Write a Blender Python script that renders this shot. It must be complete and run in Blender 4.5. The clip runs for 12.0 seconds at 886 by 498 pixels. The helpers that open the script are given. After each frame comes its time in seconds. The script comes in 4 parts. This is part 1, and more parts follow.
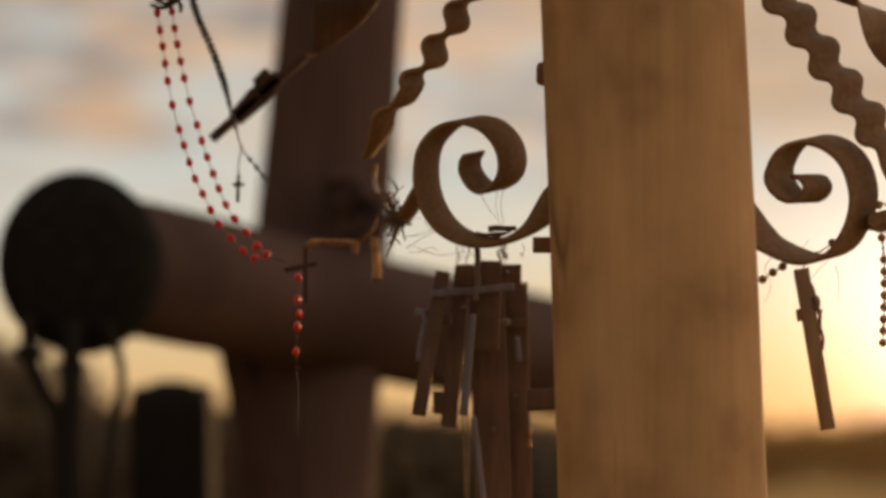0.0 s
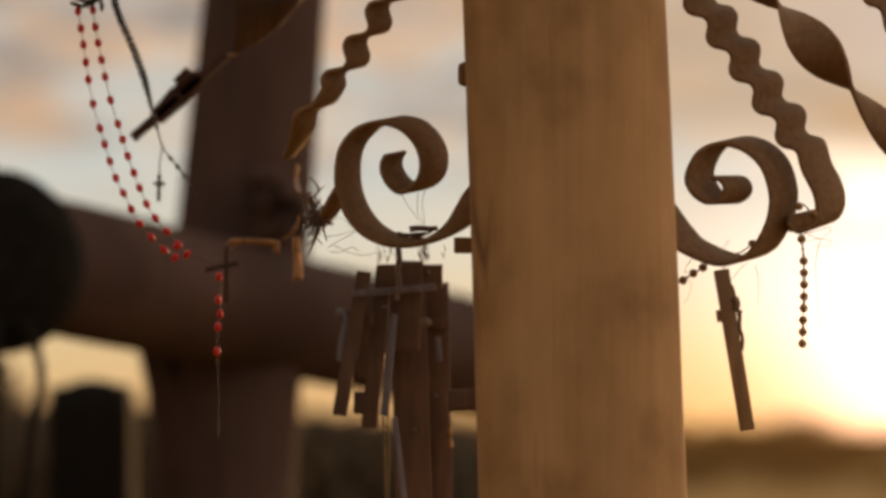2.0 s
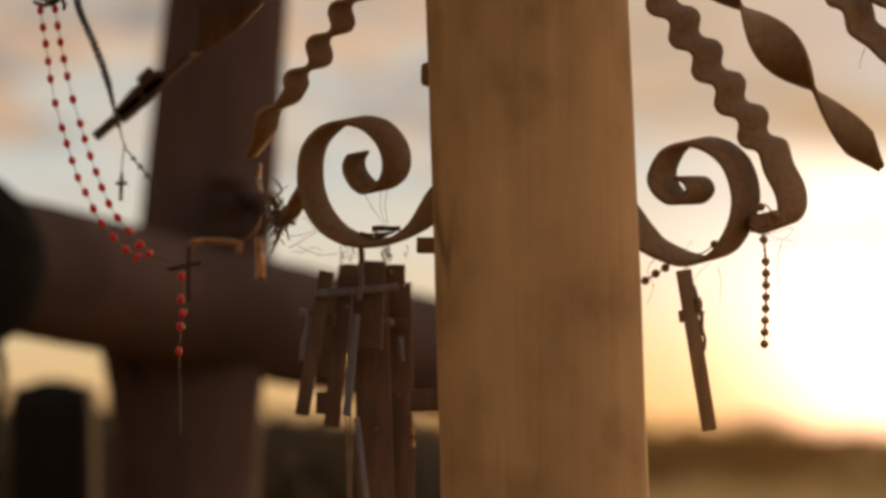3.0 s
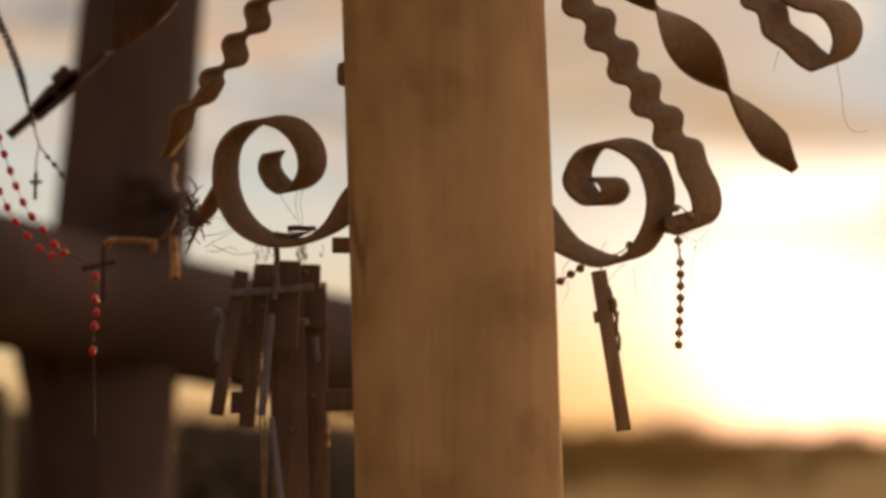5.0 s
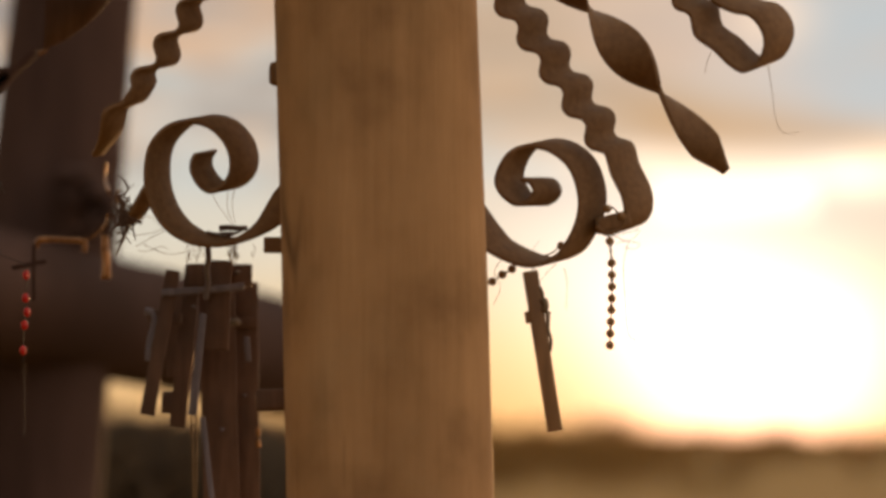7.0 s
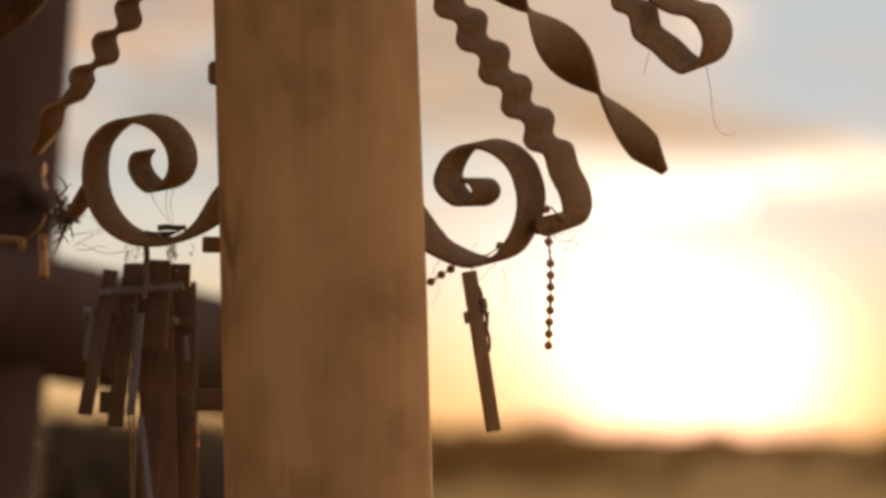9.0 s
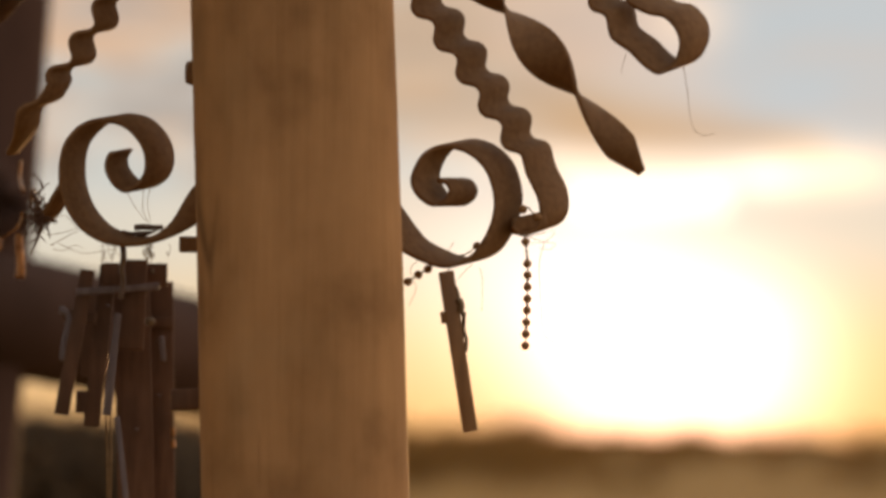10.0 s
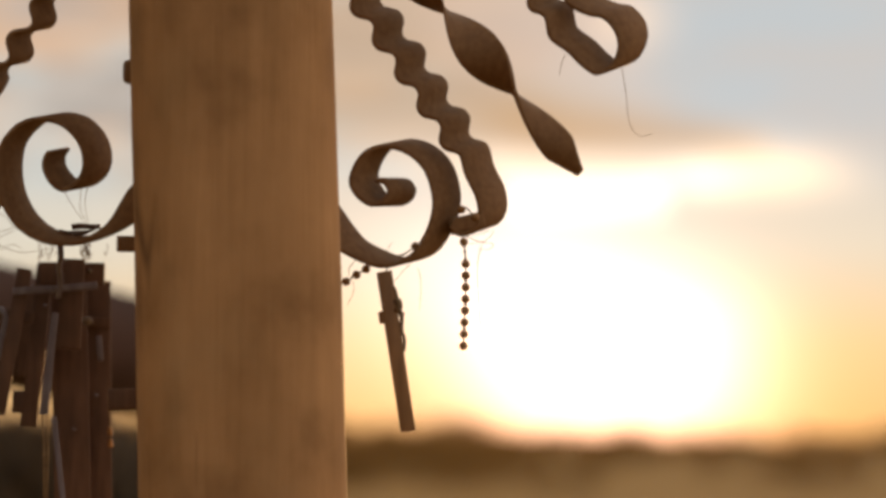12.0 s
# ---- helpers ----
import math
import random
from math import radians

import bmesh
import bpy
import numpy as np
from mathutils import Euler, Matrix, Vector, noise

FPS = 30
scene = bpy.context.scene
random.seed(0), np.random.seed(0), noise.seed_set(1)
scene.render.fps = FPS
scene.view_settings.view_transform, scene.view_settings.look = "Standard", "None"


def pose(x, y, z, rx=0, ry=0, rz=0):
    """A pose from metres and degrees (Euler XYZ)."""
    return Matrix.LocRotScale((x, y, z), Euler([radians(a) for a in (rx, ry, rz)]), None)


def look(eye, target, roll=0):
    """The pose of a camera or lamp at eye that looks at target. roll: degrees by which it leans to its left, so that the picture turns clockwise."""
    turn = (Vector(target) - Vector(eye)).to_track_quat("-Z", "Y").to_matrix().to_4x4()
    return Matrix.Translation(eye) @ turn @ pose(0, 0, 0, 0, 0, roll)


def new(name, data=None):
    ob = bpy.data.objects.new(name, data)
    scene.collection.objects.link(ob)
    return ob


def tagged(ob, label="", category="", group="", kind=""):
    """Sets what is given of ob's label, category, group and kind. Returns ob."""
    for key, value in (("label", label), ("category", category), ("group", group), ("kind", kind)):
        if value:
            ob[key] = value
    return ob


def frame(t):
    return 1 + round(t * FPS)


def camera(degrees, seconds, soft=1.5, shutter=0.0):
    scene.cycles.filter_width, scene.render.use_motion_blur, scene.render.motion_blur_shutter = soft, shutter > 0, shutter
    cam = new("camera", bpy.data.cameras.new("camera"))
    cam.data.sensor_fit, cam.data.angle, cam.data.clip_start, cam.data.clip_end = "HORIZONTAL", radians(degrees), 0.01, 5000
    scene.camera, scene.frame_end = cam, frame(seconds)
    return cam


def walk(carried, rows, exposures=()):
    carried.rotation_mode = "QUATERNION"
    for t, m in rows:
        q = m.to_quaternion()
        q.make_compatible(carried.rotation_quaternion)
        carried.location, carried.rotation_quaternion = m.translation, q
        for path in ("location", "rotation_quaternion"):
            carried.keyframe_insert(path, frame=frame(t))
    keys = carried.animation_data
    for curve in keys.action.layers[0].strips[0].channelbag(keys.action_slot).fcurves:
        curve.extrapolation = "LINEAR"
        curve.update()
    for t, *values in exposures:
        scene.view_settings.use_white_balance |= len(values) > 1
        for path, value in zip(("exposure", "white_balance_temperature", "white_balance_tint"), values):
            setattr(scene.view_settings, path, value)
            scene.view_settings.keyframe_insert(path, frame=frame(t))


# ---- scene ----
# A slow level pan on a tripod: the eye stays, only the heading turns.
EYE, PITCH, ROLL = 1.4, 5.998, -0.085
cam = camera(18.18, 12.0, soft=3.4)
cam.data.dof.use_dof = True
cam.data.dof.focus_distance = 2.7
cam.data.dof.aperture_fstop = 2.8
HEADINGS = [
    (0, 4.310),
    (0.5, 3.949),
    (1, 3.530),
    (1.2, 3.337),
    (1.5, 3.098),
    (2, 2.672),
    (2.5, 2.262),
    (3, 1.895),
    (3.2, 1.733),
    (5, 0.137),
    (5.5, -0.316),
    (6, -0.674),
    (6.5, -0.991),
    (7, -1.282),
    (7.2, -1.436),
    (9, -2.552),
    (9.5, -2.808),
    (10, -3.031),
    (10.5, -3.323),
    (11, -3.544),
    (11.5, -3.905),
    (12, -4.316),
]
walk(cam, [(t, pose(0, 0, EYE, 90 + PITCH, 0, yaw) @ pose(0, 0, 0, 0, 0, ROLL)) for t, yaw in HEADINGS],
     exposures=[(0.0, 0.14, 8450, 15.0), (12.0, 0.2, 8150, 16.0)])

# ---- world: a hazy evening sky with streaks of cloud, brightest round the low sun ----
SUN_AZ, SUN_EL = 8.5, 3.6
world = bpy.data.worlds.new("evening_sky")
scene.world = world
world.use_nodes = True
wt = world.node_tree
wt.nodes.clear()


def wire(tree, value, socket):
    if isinstance(value, (int, float)):
        socket.default_value = value
    elif isinstance(value, tuple):
        socket.default_value = value if len(value) == len(socket.default_value) else (*value, 1)
    else:
        tree.links.new(value, socket)


def calc(op, a, b=0.0, c=0.0):
    n = wt.nodes.new("ShaderNodeMath")
    n.operation = op
    for v, s in zip((a, b, c), n.inputs):
        wire(wt, v, s)
    return n.outputs[0]


def blend(kind, fac, a, b):
    n = wt.nodes.new("ShaderNodeMix")
    n.data_type, n.blend_type = "RGBA", kind
    n.clamp_factor = kind == "MIX"
    wire(wt, fac, n.inputs[0])
    wire(wt, a, n.inputs[6])
    wire(wt, b, n.inputs[7])
    return n.outputs[2]


def hue(v):
    n = wt.nodes.new("ShaderNodeCombineXYZ")
    for k in range(3):
        wt.links.new(v, n.inputs[k])
    return n.outputs[0]


def bump_at(v, centre, width):
    d = calc("DIVIDE", calc("SUBTRACT", v, centre), width)
    return calc("EXPONENT", calc("MULTIPLY", calc("MULTIPLY", d, d), -1.0))


def plateau(v, centre, width):
    d = calc("DIVIDE", calc("SUBTRACT", v, centre), width)
    return calc("EXPONENT", calc("MULTIPLY", calc("POWER", calc("ABSOLUTE", d), 2.6), -1.0))


def step(v, a, b):
    n = wt.nodes.new("ShaderNodeMapRange")
    n.interpolation_type = "SMOOTHSTEP"
    wire(wt, v, n.inputs[0])
    n.inputs[1].default_value, n.inputs[2].default_value = a, b
    return n.outputs[0]


def streaks(sx, sy, seed, detail=4.0):
    c = wt.nodes.new("ShaderNodeCombineXYZ")
    wire(wt, calc("MULTIPLY", az, sx), c.inputs[0])
    wire(wt, calc("MULTIPLY", el, sy), c.inputs[1])
    c.inputs[2].default_value = seed
    n = wt.nodes.new("ShaderNodeTexNoise")
    n.inputs["Scale"].default_value, n.inputs["Detail"].default_value = 1.0, detail
    n.inputs["Roughness"].default_value = 0.5
    wt.links.new(c.outputs[0], n.inputs["Vector"])
    return n.outputs[0]


coord = wt.nodes.new("ShaderNodeTexCoord")
split = wt.nodes.new("ShaderNodeSeparateXYZ")
wt.links.new(coord.outputs["Generated"], split.inputs[0])
DEG = 57.29578
az = calc("MULTIPLY", calc("ARCTAN2", split.outputs[0], split.outputs[1]), DEG)
el = calc("MULTIPLY", calc("ARCSINE", split.outputs[2]), DEG)
ramp = wt.nodes.new("ShaderNodeValToRGB")
wire(wt, calc("DIVIDE", el, 40.0), ramp.inputs[0])
stops = [(0.0, (0.58, 0.30, 0.13)), (0.06, (0.56, 0.37, 0.20)), (0.10, (0.56, 0.47, 0.31)), (0.15, (0.49, 0.56, 0.57)), (0.20, (0.46, 0.53, 0.58)),
         (0.26, (0.38, 0.38, 0.40)), (0.40, (0.46, 0.40, 0.35)), (1.0, (0.58, 0.46, 0.35))]
while len(ramp.color_ramp.elements) < len(stops):
    ramp.color_ramp.elements.new(0.5)
for e, (p, c) in zip(ramp.color_ramp.elements, stops):
    e.position, e.color = p, (*c, 1)
air = wt.nodes.new("ShaderNodeTexSky")
air.sky_type, air.sun_disc = "NISHITA", False
air.sun_elevation, air.sun_rotation = radians(SUN_EL), radians(SUN_AZ)
sky = blend("ADD", 0.004, ramp.outputs[0], air.outputs[0])
# long grey and cream streaks, and clear blue far from the sun
high = step(el, 6.3, 9.0)
n1, n2, n3 = streaks(0.3, 1.25, 3.1, 7.0), streaks(0.32, 1.5, 8.7, 7.0), streaks(0.4, 1.1, 1.4, 5.0)
far = step(az, 8.0, 1.5)
sky = blend("MIX", calc("MULTIPLY", step(az, 6.0, 10.0), high), sky, (0.41, 0.52, 0.63))
sky = blend("MIX", calc("MULTIPLY", calc("MULTIPLY", step(n1, 0.44, 0.62), high), calc("MULTIPLY", far, 0.85)), sky, (0.23, 0.225, 0.24))
sky = blend("MIX", calc("MULTIPLY", calc("MULTIPLY", step(n3, 0.50, 0.62), step(el, 6.6, 7.6)), calc("MULTIPLY", far, 0.85)), sky, (0.45, 0.56, 0.63))
sky = blend("MIX", calc("MULTIPLY", calc("MULTIPLY", step(n2, 0.48, 0.62), step(el, 6.8, 8.6)), calc("MULTIPLY_ADD", far, 0.45, 0.15)), sky, (0.66, 0.45, 0.30))
# the long dim bank above the sun, its lit lower rim
wob = calc("MULTIPLY", calc("SUBTRACT", streaks(0.3, 0.4, 5.5, 5.0), 0.5), 1.3)
line = calc("MULTIPLY_ADD", wob, 0.3, calc("MULTIPLY_ADD", az, -0.05, 8.42))


def above(v, lo, hi):
    n = wt.nodes.new("ShaderNodeMapRange")
    n.interpolation_type = "SMOOTHSTEP"
    wire(wt, calc("SUBTRACT", el, v), n.inputs[0])
    n.inputs[1].default_value, n.inputs[2].default_value = lo, hi
    return n.outputs[0]


roof = calc("ADD", calc("MULTIPLY_ADD", az, -0.24, 10.7), calc("MULTIPLY", wob, 0.5))
low_edge = above(line, -0.2, 0.3)
bank = calc("MULTIPLY", calc("MULTIPLY", low_edge, above(roof, 0.5, -0.5)), calc("MULTIPLY", step(az, 3.5, 6.5), step(az, 11.6, 10.6)))
tan = calc("MULTIPLY", low_edge, calc("MULTIPLY", step(az, -0.5, 2.0), step(az, 7.0, 3.5)))
blush = calc("MULTIPLY", above(roof, -0.2, 0.8), calc("MULTIPLY", step(az, 3.0, 5.0), step(az, 9.4, 7.6)))
rim = calc("MULTIPLY", bump_at(el, calc("SUBTRACT", line, 0.45), 0.4), calc("MULTIPLY", step(az, 2.0, 6.0), step(az, 14.0, 11.0)))
# the glow of the hidden sun
glow = calc("MULTIPLY", plateau(az, 7.9, 2.7), plateau(el, calc("MULTIPLY_ADD", wob, 0.3, 3.6), 1.65))
halo = calc("MULTIPLY", bump_at(az, 8.1, 4.2), bump_at(el, 2.7, 1.5))
veil = calc("MULTIPLY", bump_at(az, 6.0, 3.0), bump_at(el, 5.0, 1.9))
lift = calc("MULTIPLY", wob, 0.2)
slot = calc("MULTIPLY", calc("MULTIPLY", above(lift, 6.5, 6.8), above(lift, 7.55, 7.3)), calc("MULTIPLY", step(az, 5.4, 5.8), step(az, 9.15, 8.75)))
slot = calc("ADD", slot, calc("MULTIPLY", calc("MULTIPLY", bump_at(az, 9.7, 0.8), bump_at(el, 7.42, 0.32)), 0.8))
puff = calc("ADD", calc("MULTIPLY", bump_at(az, 11.2, 1.2), bump_at(el, calc("ADD", calc("MULTIPLY", wob, 0.8), 7.7), 0.42)), calc("MULTIPLY", calc("MULTIPLY", bump_at(az, 8.2, 0.8), bump_at(el, 10.7, 0.6)), 0.6))
wide = calc("MULTIPLY", bump_at(az, 6.0, 7.5), bump_at(el, 3.5, 4.0))
sky = blend("ADD", wide, sky, (0.24, 0.125, 0.035))
sky = blend("MIX", calc("MULTIPLY", tan, 0.6), sky, (0.50, 0.39, 0.29))
sky = blend("MIX", calc("MULTIPLY", blush, 0.35), sky, (0.66, 0.57, 0.54))
sky = blend("MIX", calc("MULTIPLY", bank, calc("MULTIPLY_ADD", step(n2, 0.66, 0.42), 0.2, 0.78)), sky, (0.50, 0.35, 0.215))
sky = blend("ADD", calc("MULTIPLY", rim, 0.45), sky, (0.9, 0.60, 0.32))
sky = blend("ADD", veil, sky, (0.54, 0.51, 0.60))
sky = blend("ADD", slot, sky, (0.55, 0.53, 0.50))
sky = blend("ADD", puff, sky, (0.44, 0.30, 0.16))
sky = blend("ADD", halo, sky, (0.40, 0.16, 0.05))
sky = blend("ADD", glow, sky, (1.8, 1.22, 1.18))
# beyond the view: dimmed to the left, warm glow added right to brighten right-hand faces
side = calc("POWER", calc("MAXIMUM", split.outputs[0], 0.0), 3.0)
gloom = calc("MULTIPLY_ADD", calc("POWER", calc("MAXIMUM", calc("MULTIPLY", split.outputs[0], -1.0), 0.0), 3.0), -0.7, 1.0)
sky = blend("MULTIPLY", 1.0, sky, hue(gloom))
sky = blend("ADD", side, sky, (1.25, 0.80, 0.42))
bg = wt.nodes.new("ShaderNodeBackground")
wt.links.new(sky, bg.inputs[0])
bg.inputs[1].default_value = 1.0
wo = wt.nodes.new("ShaderNodeOutputWorld")
wt.links.new(bg.outputs[0], wo.inputs[0])

sun = new("sun", bpy.data.lights.new("sun", "SUN"))
sun.data.energy, sun.data.angle, sun.data.color = 1.5, radians(3.0), (1.0, 0.62, 0.30)
a_, e_ = radians(SUN_AZ), radians(SUN_EL)
sun.matrix_world = look((math.sin(a_) * math.cos(e_) * 50, math.cos(a_) * math.cos(e_) * 50, math.sin(e_) * 50), (0, 0, 0))


# ---- materials ----
def mat(name, dark, light, grain=(40, 40, 4), rough=0.8, metal=0.0, relief=0.3, stain=None, depth=0.002, spec=0.3):
    """Two scales of noise over real colours: grain in metres^-1 along x, y, z; stain: a third colour in large soft patches."""
    m = bpy.data.materials.new(name)
    m.use_nodes = True
    t = m.node_tree
    b = t.nodes["Principled BSDF"]
    tc = t.nodes.new("ShaderNodeTexCoord")
    mp = t.nodes.new("ShaderNodeMapping")
    mp.inputs["Scale"].default_value = grain
    t.links.new(tc.outputs["Object"], mp.inputs[0])
    fine = t.nodes.new("ShaderNodeTexNoise")
    fine.inputs["Scale"].default_value, fine.inputs["Detail"].default_value = 1.0, 6.0
    t.links.new(mp.outputs[0], fine.inputs["Vector"])
    cr = t.nodes.new("ShaderNodeValToRGB")
    cr.color_ramp.elements[0].position, cr.color_ramp.elements[1].position = 0.3, 0.7
    cr.color_ramp.elements[0].color, cr.color_ramp.elements[1].color = (*dark, 1), (*light, 1)
    t.links.new(fine.outputs[0], cr.inputs[0])
    mx = t.nodes.new("ShaderNodeMix")
    mx.data_type = "RGBA"
    big = t.nodes.new("ShaderNodeTexNoise")
    big.inputs["Scale"].default_value, big.inputs["Detail"].default_value = max(2.0, min(grain) * 0.8), 5.0
    t.links.new(tc.outputs["Object"], big.inputs["Vector"])
    r2 = t.nodes.new("ShaderNodeMapRange")
    r2.inputs[1].default_value, r2.inputs[2].default_value, r2.inputs[4].default_value = 0.42, 0.68, 0.75
    t.links.new(big.outputs[0], r2.inputs[0])
    t.links.new(r2.outputs[0], mx.inputs[0])
    t.links.new(cr.outputs[0], mx.inputs[6])
    mx.inputs[7].default_value = (*(stain or tuple(v * 0.6 for v in dark)), 1)
    t.links.new(mx.outputs[2], b.inputs["Base Color"])
    rr = t.nodes.new("ShaderNodeMapRange")
    rr.inputs[3].default_value, rr.inputs[4].default_value = rough - 0.12, min(1.0, rough + 0.1)
    t.links.new(fine.outputs[0], rr.inputs[0])
    t.links.new(rr.outputs[0], b.inputs["Roughness"])
    b.inputs["Metallic"].default_value = metal
    b.inputs["Specular IOR Level"].default_value = spec
    bp = t.nodes.new("ShaderNodeBump")
    bp.inputs["Strength"].default_value, bp.inputs["Distance"].default_value = relief, depth
    t.links.new(fine.outputs[0], bp.inputs["Height"])
    t.links.new(bp.outputs[0], b.inputs["Normal"])
    return m


def hewn_wood(name):
    """Weathered hewn timber: streaky grain, patches worn paler or stained grey-green, drying cracks along the grain."""
    m = bpy.data.materials.new(name)
    m.use_nodes = True
    t = m.node_tree
    b = t.nodes["Principled BSDF"]
    b.inputs["Specular IOR Level"].default_value, b.inputs["Roughness"].default_value = 0.25, 0.86
    tc = t.nodes.new("ShaderNodeTexCoord")

    def tex(kind, scale, offset=(0, 0, 0)):
        mp = t.nodes.new("ShaderNodeMapping")
        mp.inputs["Scale"].default_value, mp.inputs["Location"].default_value = scale, offset
        t.links.new(tc.outputs["Object"], mp.inputs[0])
        n = t.nodes.new(kind)
        n.inputs["Scale"].default_value = 1.0
        t.links.new(mp.outputs[0], n.inputs["Vector"])
        return n

    def span(v, a, b, lo=0.0, hi=1.0):
        n = t.nodes.new("ShaderNodeMapRange")
        t.links.new(v, n.inputs[0])
        for k, q in enumerate((a, b, lo, hi)):
            n.inputs[k + 1].default_value = q
        return n.outputs[0]

    def mix(f, a, c, kind="MIX"):
        n = t.nodes.new("ShaderNodeMix")
        n.data_type, n.blend_type = "RGBA", kind
        t.links.new(f, n.inputs[0])
        for v, k in ((a, 6), (c, 7)):
            if isinstance(v, tuple):
                n.inputs[k].default_value = (*v, 1)
            else:
                t.links.new(v, n.inputs[k])
        return n.outputs[2]

    grain = tex("ShaderNodeTexNoise", (90, 90, 5))
    grain.inputs["Detail"].default_value = 7.0
    broad = tex("ShaderNodeTexNoise", (22, 22, 2.2), (3, 1, 2))
    broad.inputs["Detail"].default_value, broad.inputs["Distortion"].default_value = 6.0, 0.6
    patch = tex("ShaderNodeTexNoise", (15, 15, 12), (7, 2, 5))
    patch.inputs["Detail"].default_value = 8.0
    moss = tex("ShaderNodeTexNoise", (6, 6, 4), (1, 9, 3))
    moss.inputs["Detail"].default_value = 6.0
    crack = tex("ShaderNodeTexVoronoi", (24, 24, 1.3), (2, 5, 1))
    crack.feature = "DISTANCE_TO_EDGE"
    gate = tex("ShaderNodeTexNoise", (9, 9, 5), (4, 4, 8))
    col = mix(span(broad.outputs[0], 0.2, 0.8), (0.285, 0.163, 0.078), (0.39, 0.228, 0.115))
    col = mix(span(grain.outputs[0], 0.38, 0.66, 0.0, 0.2), col, (0.21, 0.112, 0.050))
    col = mix(span(patch.outputs[0], 0.50, 0.72, 0.0, 0.45), col, (0.45, 0.27, 0.14))
    col = mix(span(patch.outputs[0], 0.50, 0.30, 0.0, 0.6), col, (0.17, 0.092, 0.042))
    col = mix(span(moss.outputs[0], 0.46, 0.68, 0.0, 0.55), col, (0.21, 0.155, 0.09))
    slit = t.nodes.new("ShaderNodeMath")
    slit.operation = "MULTIPLY"
    t.links.new(span(crack.outputs["Distance"], 0.045, 0.0), slit.inputs[0])
    t.links.new(span(gate.outputs[0], 0.60, 0.72), slit.inputs[1])
    col = mix(slit.outputs[0], col, (0.085, 0.045, 0.022))
    t.links.new(col, b.inputs["Base Color"])
    h = t.nodes.new("ShaderNodeMath")
    h.operation = "SUBTRACT"
    t.links.new(grain.outputs[0], h.inputs[0])
    t.links.new(slit.outputs[0], h.inputs[1])
    bp = t.nodes.new("ShaderNodeBump")
    bp.inputs["Strength"].default_value, bp.inputs["Distance"].default_value = 0.7, 0.003
    t.links.new(h.outputs[0], bp.inputs["Height"])
    t.links.new(bp.outputs[0], b.inputs["Normal"])
    return m


def leafy(m, through_colour):
    """Leaves: half of the light that falls on them from behind comes through."""
    t = m.node_tree
    b, out = t.nodes["Principled BSDF"], t.nodes["Material Output"]
    tr = t.nodes.new("ShaderNodeBsdfTranslucent")
    tr.inputs["Color"].default_value = (*through_colour, 1)
    mx = t.nodes.new("ShaderNodeMixShader")
    mx.inputs[0].default_value = 0.5
    t.links.new(b.outputs[0], mx.inputs[1])
    t.links.new(tr.outputs[0], mx.inputs[2])
    t.links.new(mx.outputs[0], out.inputs["Surface"])
    return m


M_POST = hewn_wood("weathered_post_wood")
M_LOG = mat("tarred_log_wood", (0.050, 0.030, 0.026), (0.080, 0.049, 0.043), (40, 40, 4), 0.85, relief=0.6, depth=0.004, spec=0.08)
M_END = mat("blackened_end_grain", (0.007, 0.006, 0.005), (0.014, 0.012, 0.010), (50, 50, 50), 0.9, spec=0.08)
M_STUB = mat("grey_black_timber", (0.010, 0.009, 0.008), (0.022, 0.019, 0.017), (40, 40, 4), 0.9, spec=0.08)
M_IRON = mat("rusty_wrought_iron", (0.14, 0.075, 0.035), (0.19, 0.104, 0.05), (160, 160, 160), 0.7, 0.0, 0.3, (0.12, 0.06, 0.026), 0.0004)
M_DARKWOOD = mat("dark_brown_wood", (0.085, 0.047, 0.034), (0.15, 0.086, 0.062), (120, 120, 14), 0.6, relief=0.3, depth=0.0006)
M_BROWNWOOD = mat("brown_varnished_wood", (0.18, 0.10, 0.05), (0.28, 0.16, 0.08), (120, 120, 14), 0.5, relief=0.3, depth=0.0006)
M_GREY = mat("grey_weathered_strip", (0.125, 0.118, 0.15), (0.195, 0.185, 0.23), (140, 140, 20), 0.6)
M_BEAD = mat("brown_wooden_bead", (0.20, 0.11, 0.05), (0.32, 0.19, 0.09), (300, 300, 300), 0.5)
M_RED = mat("red_plastic_bead", (0.50, 0.012, 0.015), (0.65, 0.03, 0.03), (200, 200, 200), 0.25, relief=0.05)
M_PALE = mat("pale_metal", (0.20, 0.18, 0.165), (0.32, 0.29, 0.26), (300, 300, 300), 0.4, 0.5)
M_CHAIN = mat("tarnished_chain", (0.10, 0.07, 0.045), (0.22, 0.16, 0.10), (400, 400, 400), 0.5, 0.3)
M_BLACK = mat("black_chain", (0.02, 0.016, 0.014), (0.05, 0.04, 0.035), (300, 300, 300), 0.6)
# dark brass mottled with pale spots, which put its highlights into the colour
M_BRASS = mat("glint_mottled_brass", (0.12, 0.058, 0.03), (0.50, 0.26, 0.12), (90, 90, 90), 0.35, 0.8)
M_THREAD = mat("dry_thread", (0.20, 0.13, 0.07), (0.34, 0.24, 0.14), (300, 300, 300), 0.9)
M_WOODS = leafy(mat("evening_foliage", (0.10, 0.064, 0.026), (0.17, 0.108, 0.044), (0.6, 0.6, 0.6), 0.9), (0.50, 0.30, 0.10))
M_SHRUB = mat("dark_evergreen", (0.062, 0.042, 0.026), (0.105, 0.074, 0.046), (8, 8, 8), 0.9)
M_GRASS = mat("dry_golden_grass", (0.32, 0.190, 0.060), (0.44, 0.270, 0.090), (3, 3, 3), 0.95, stain=(0.23, 0.135, 0.042))


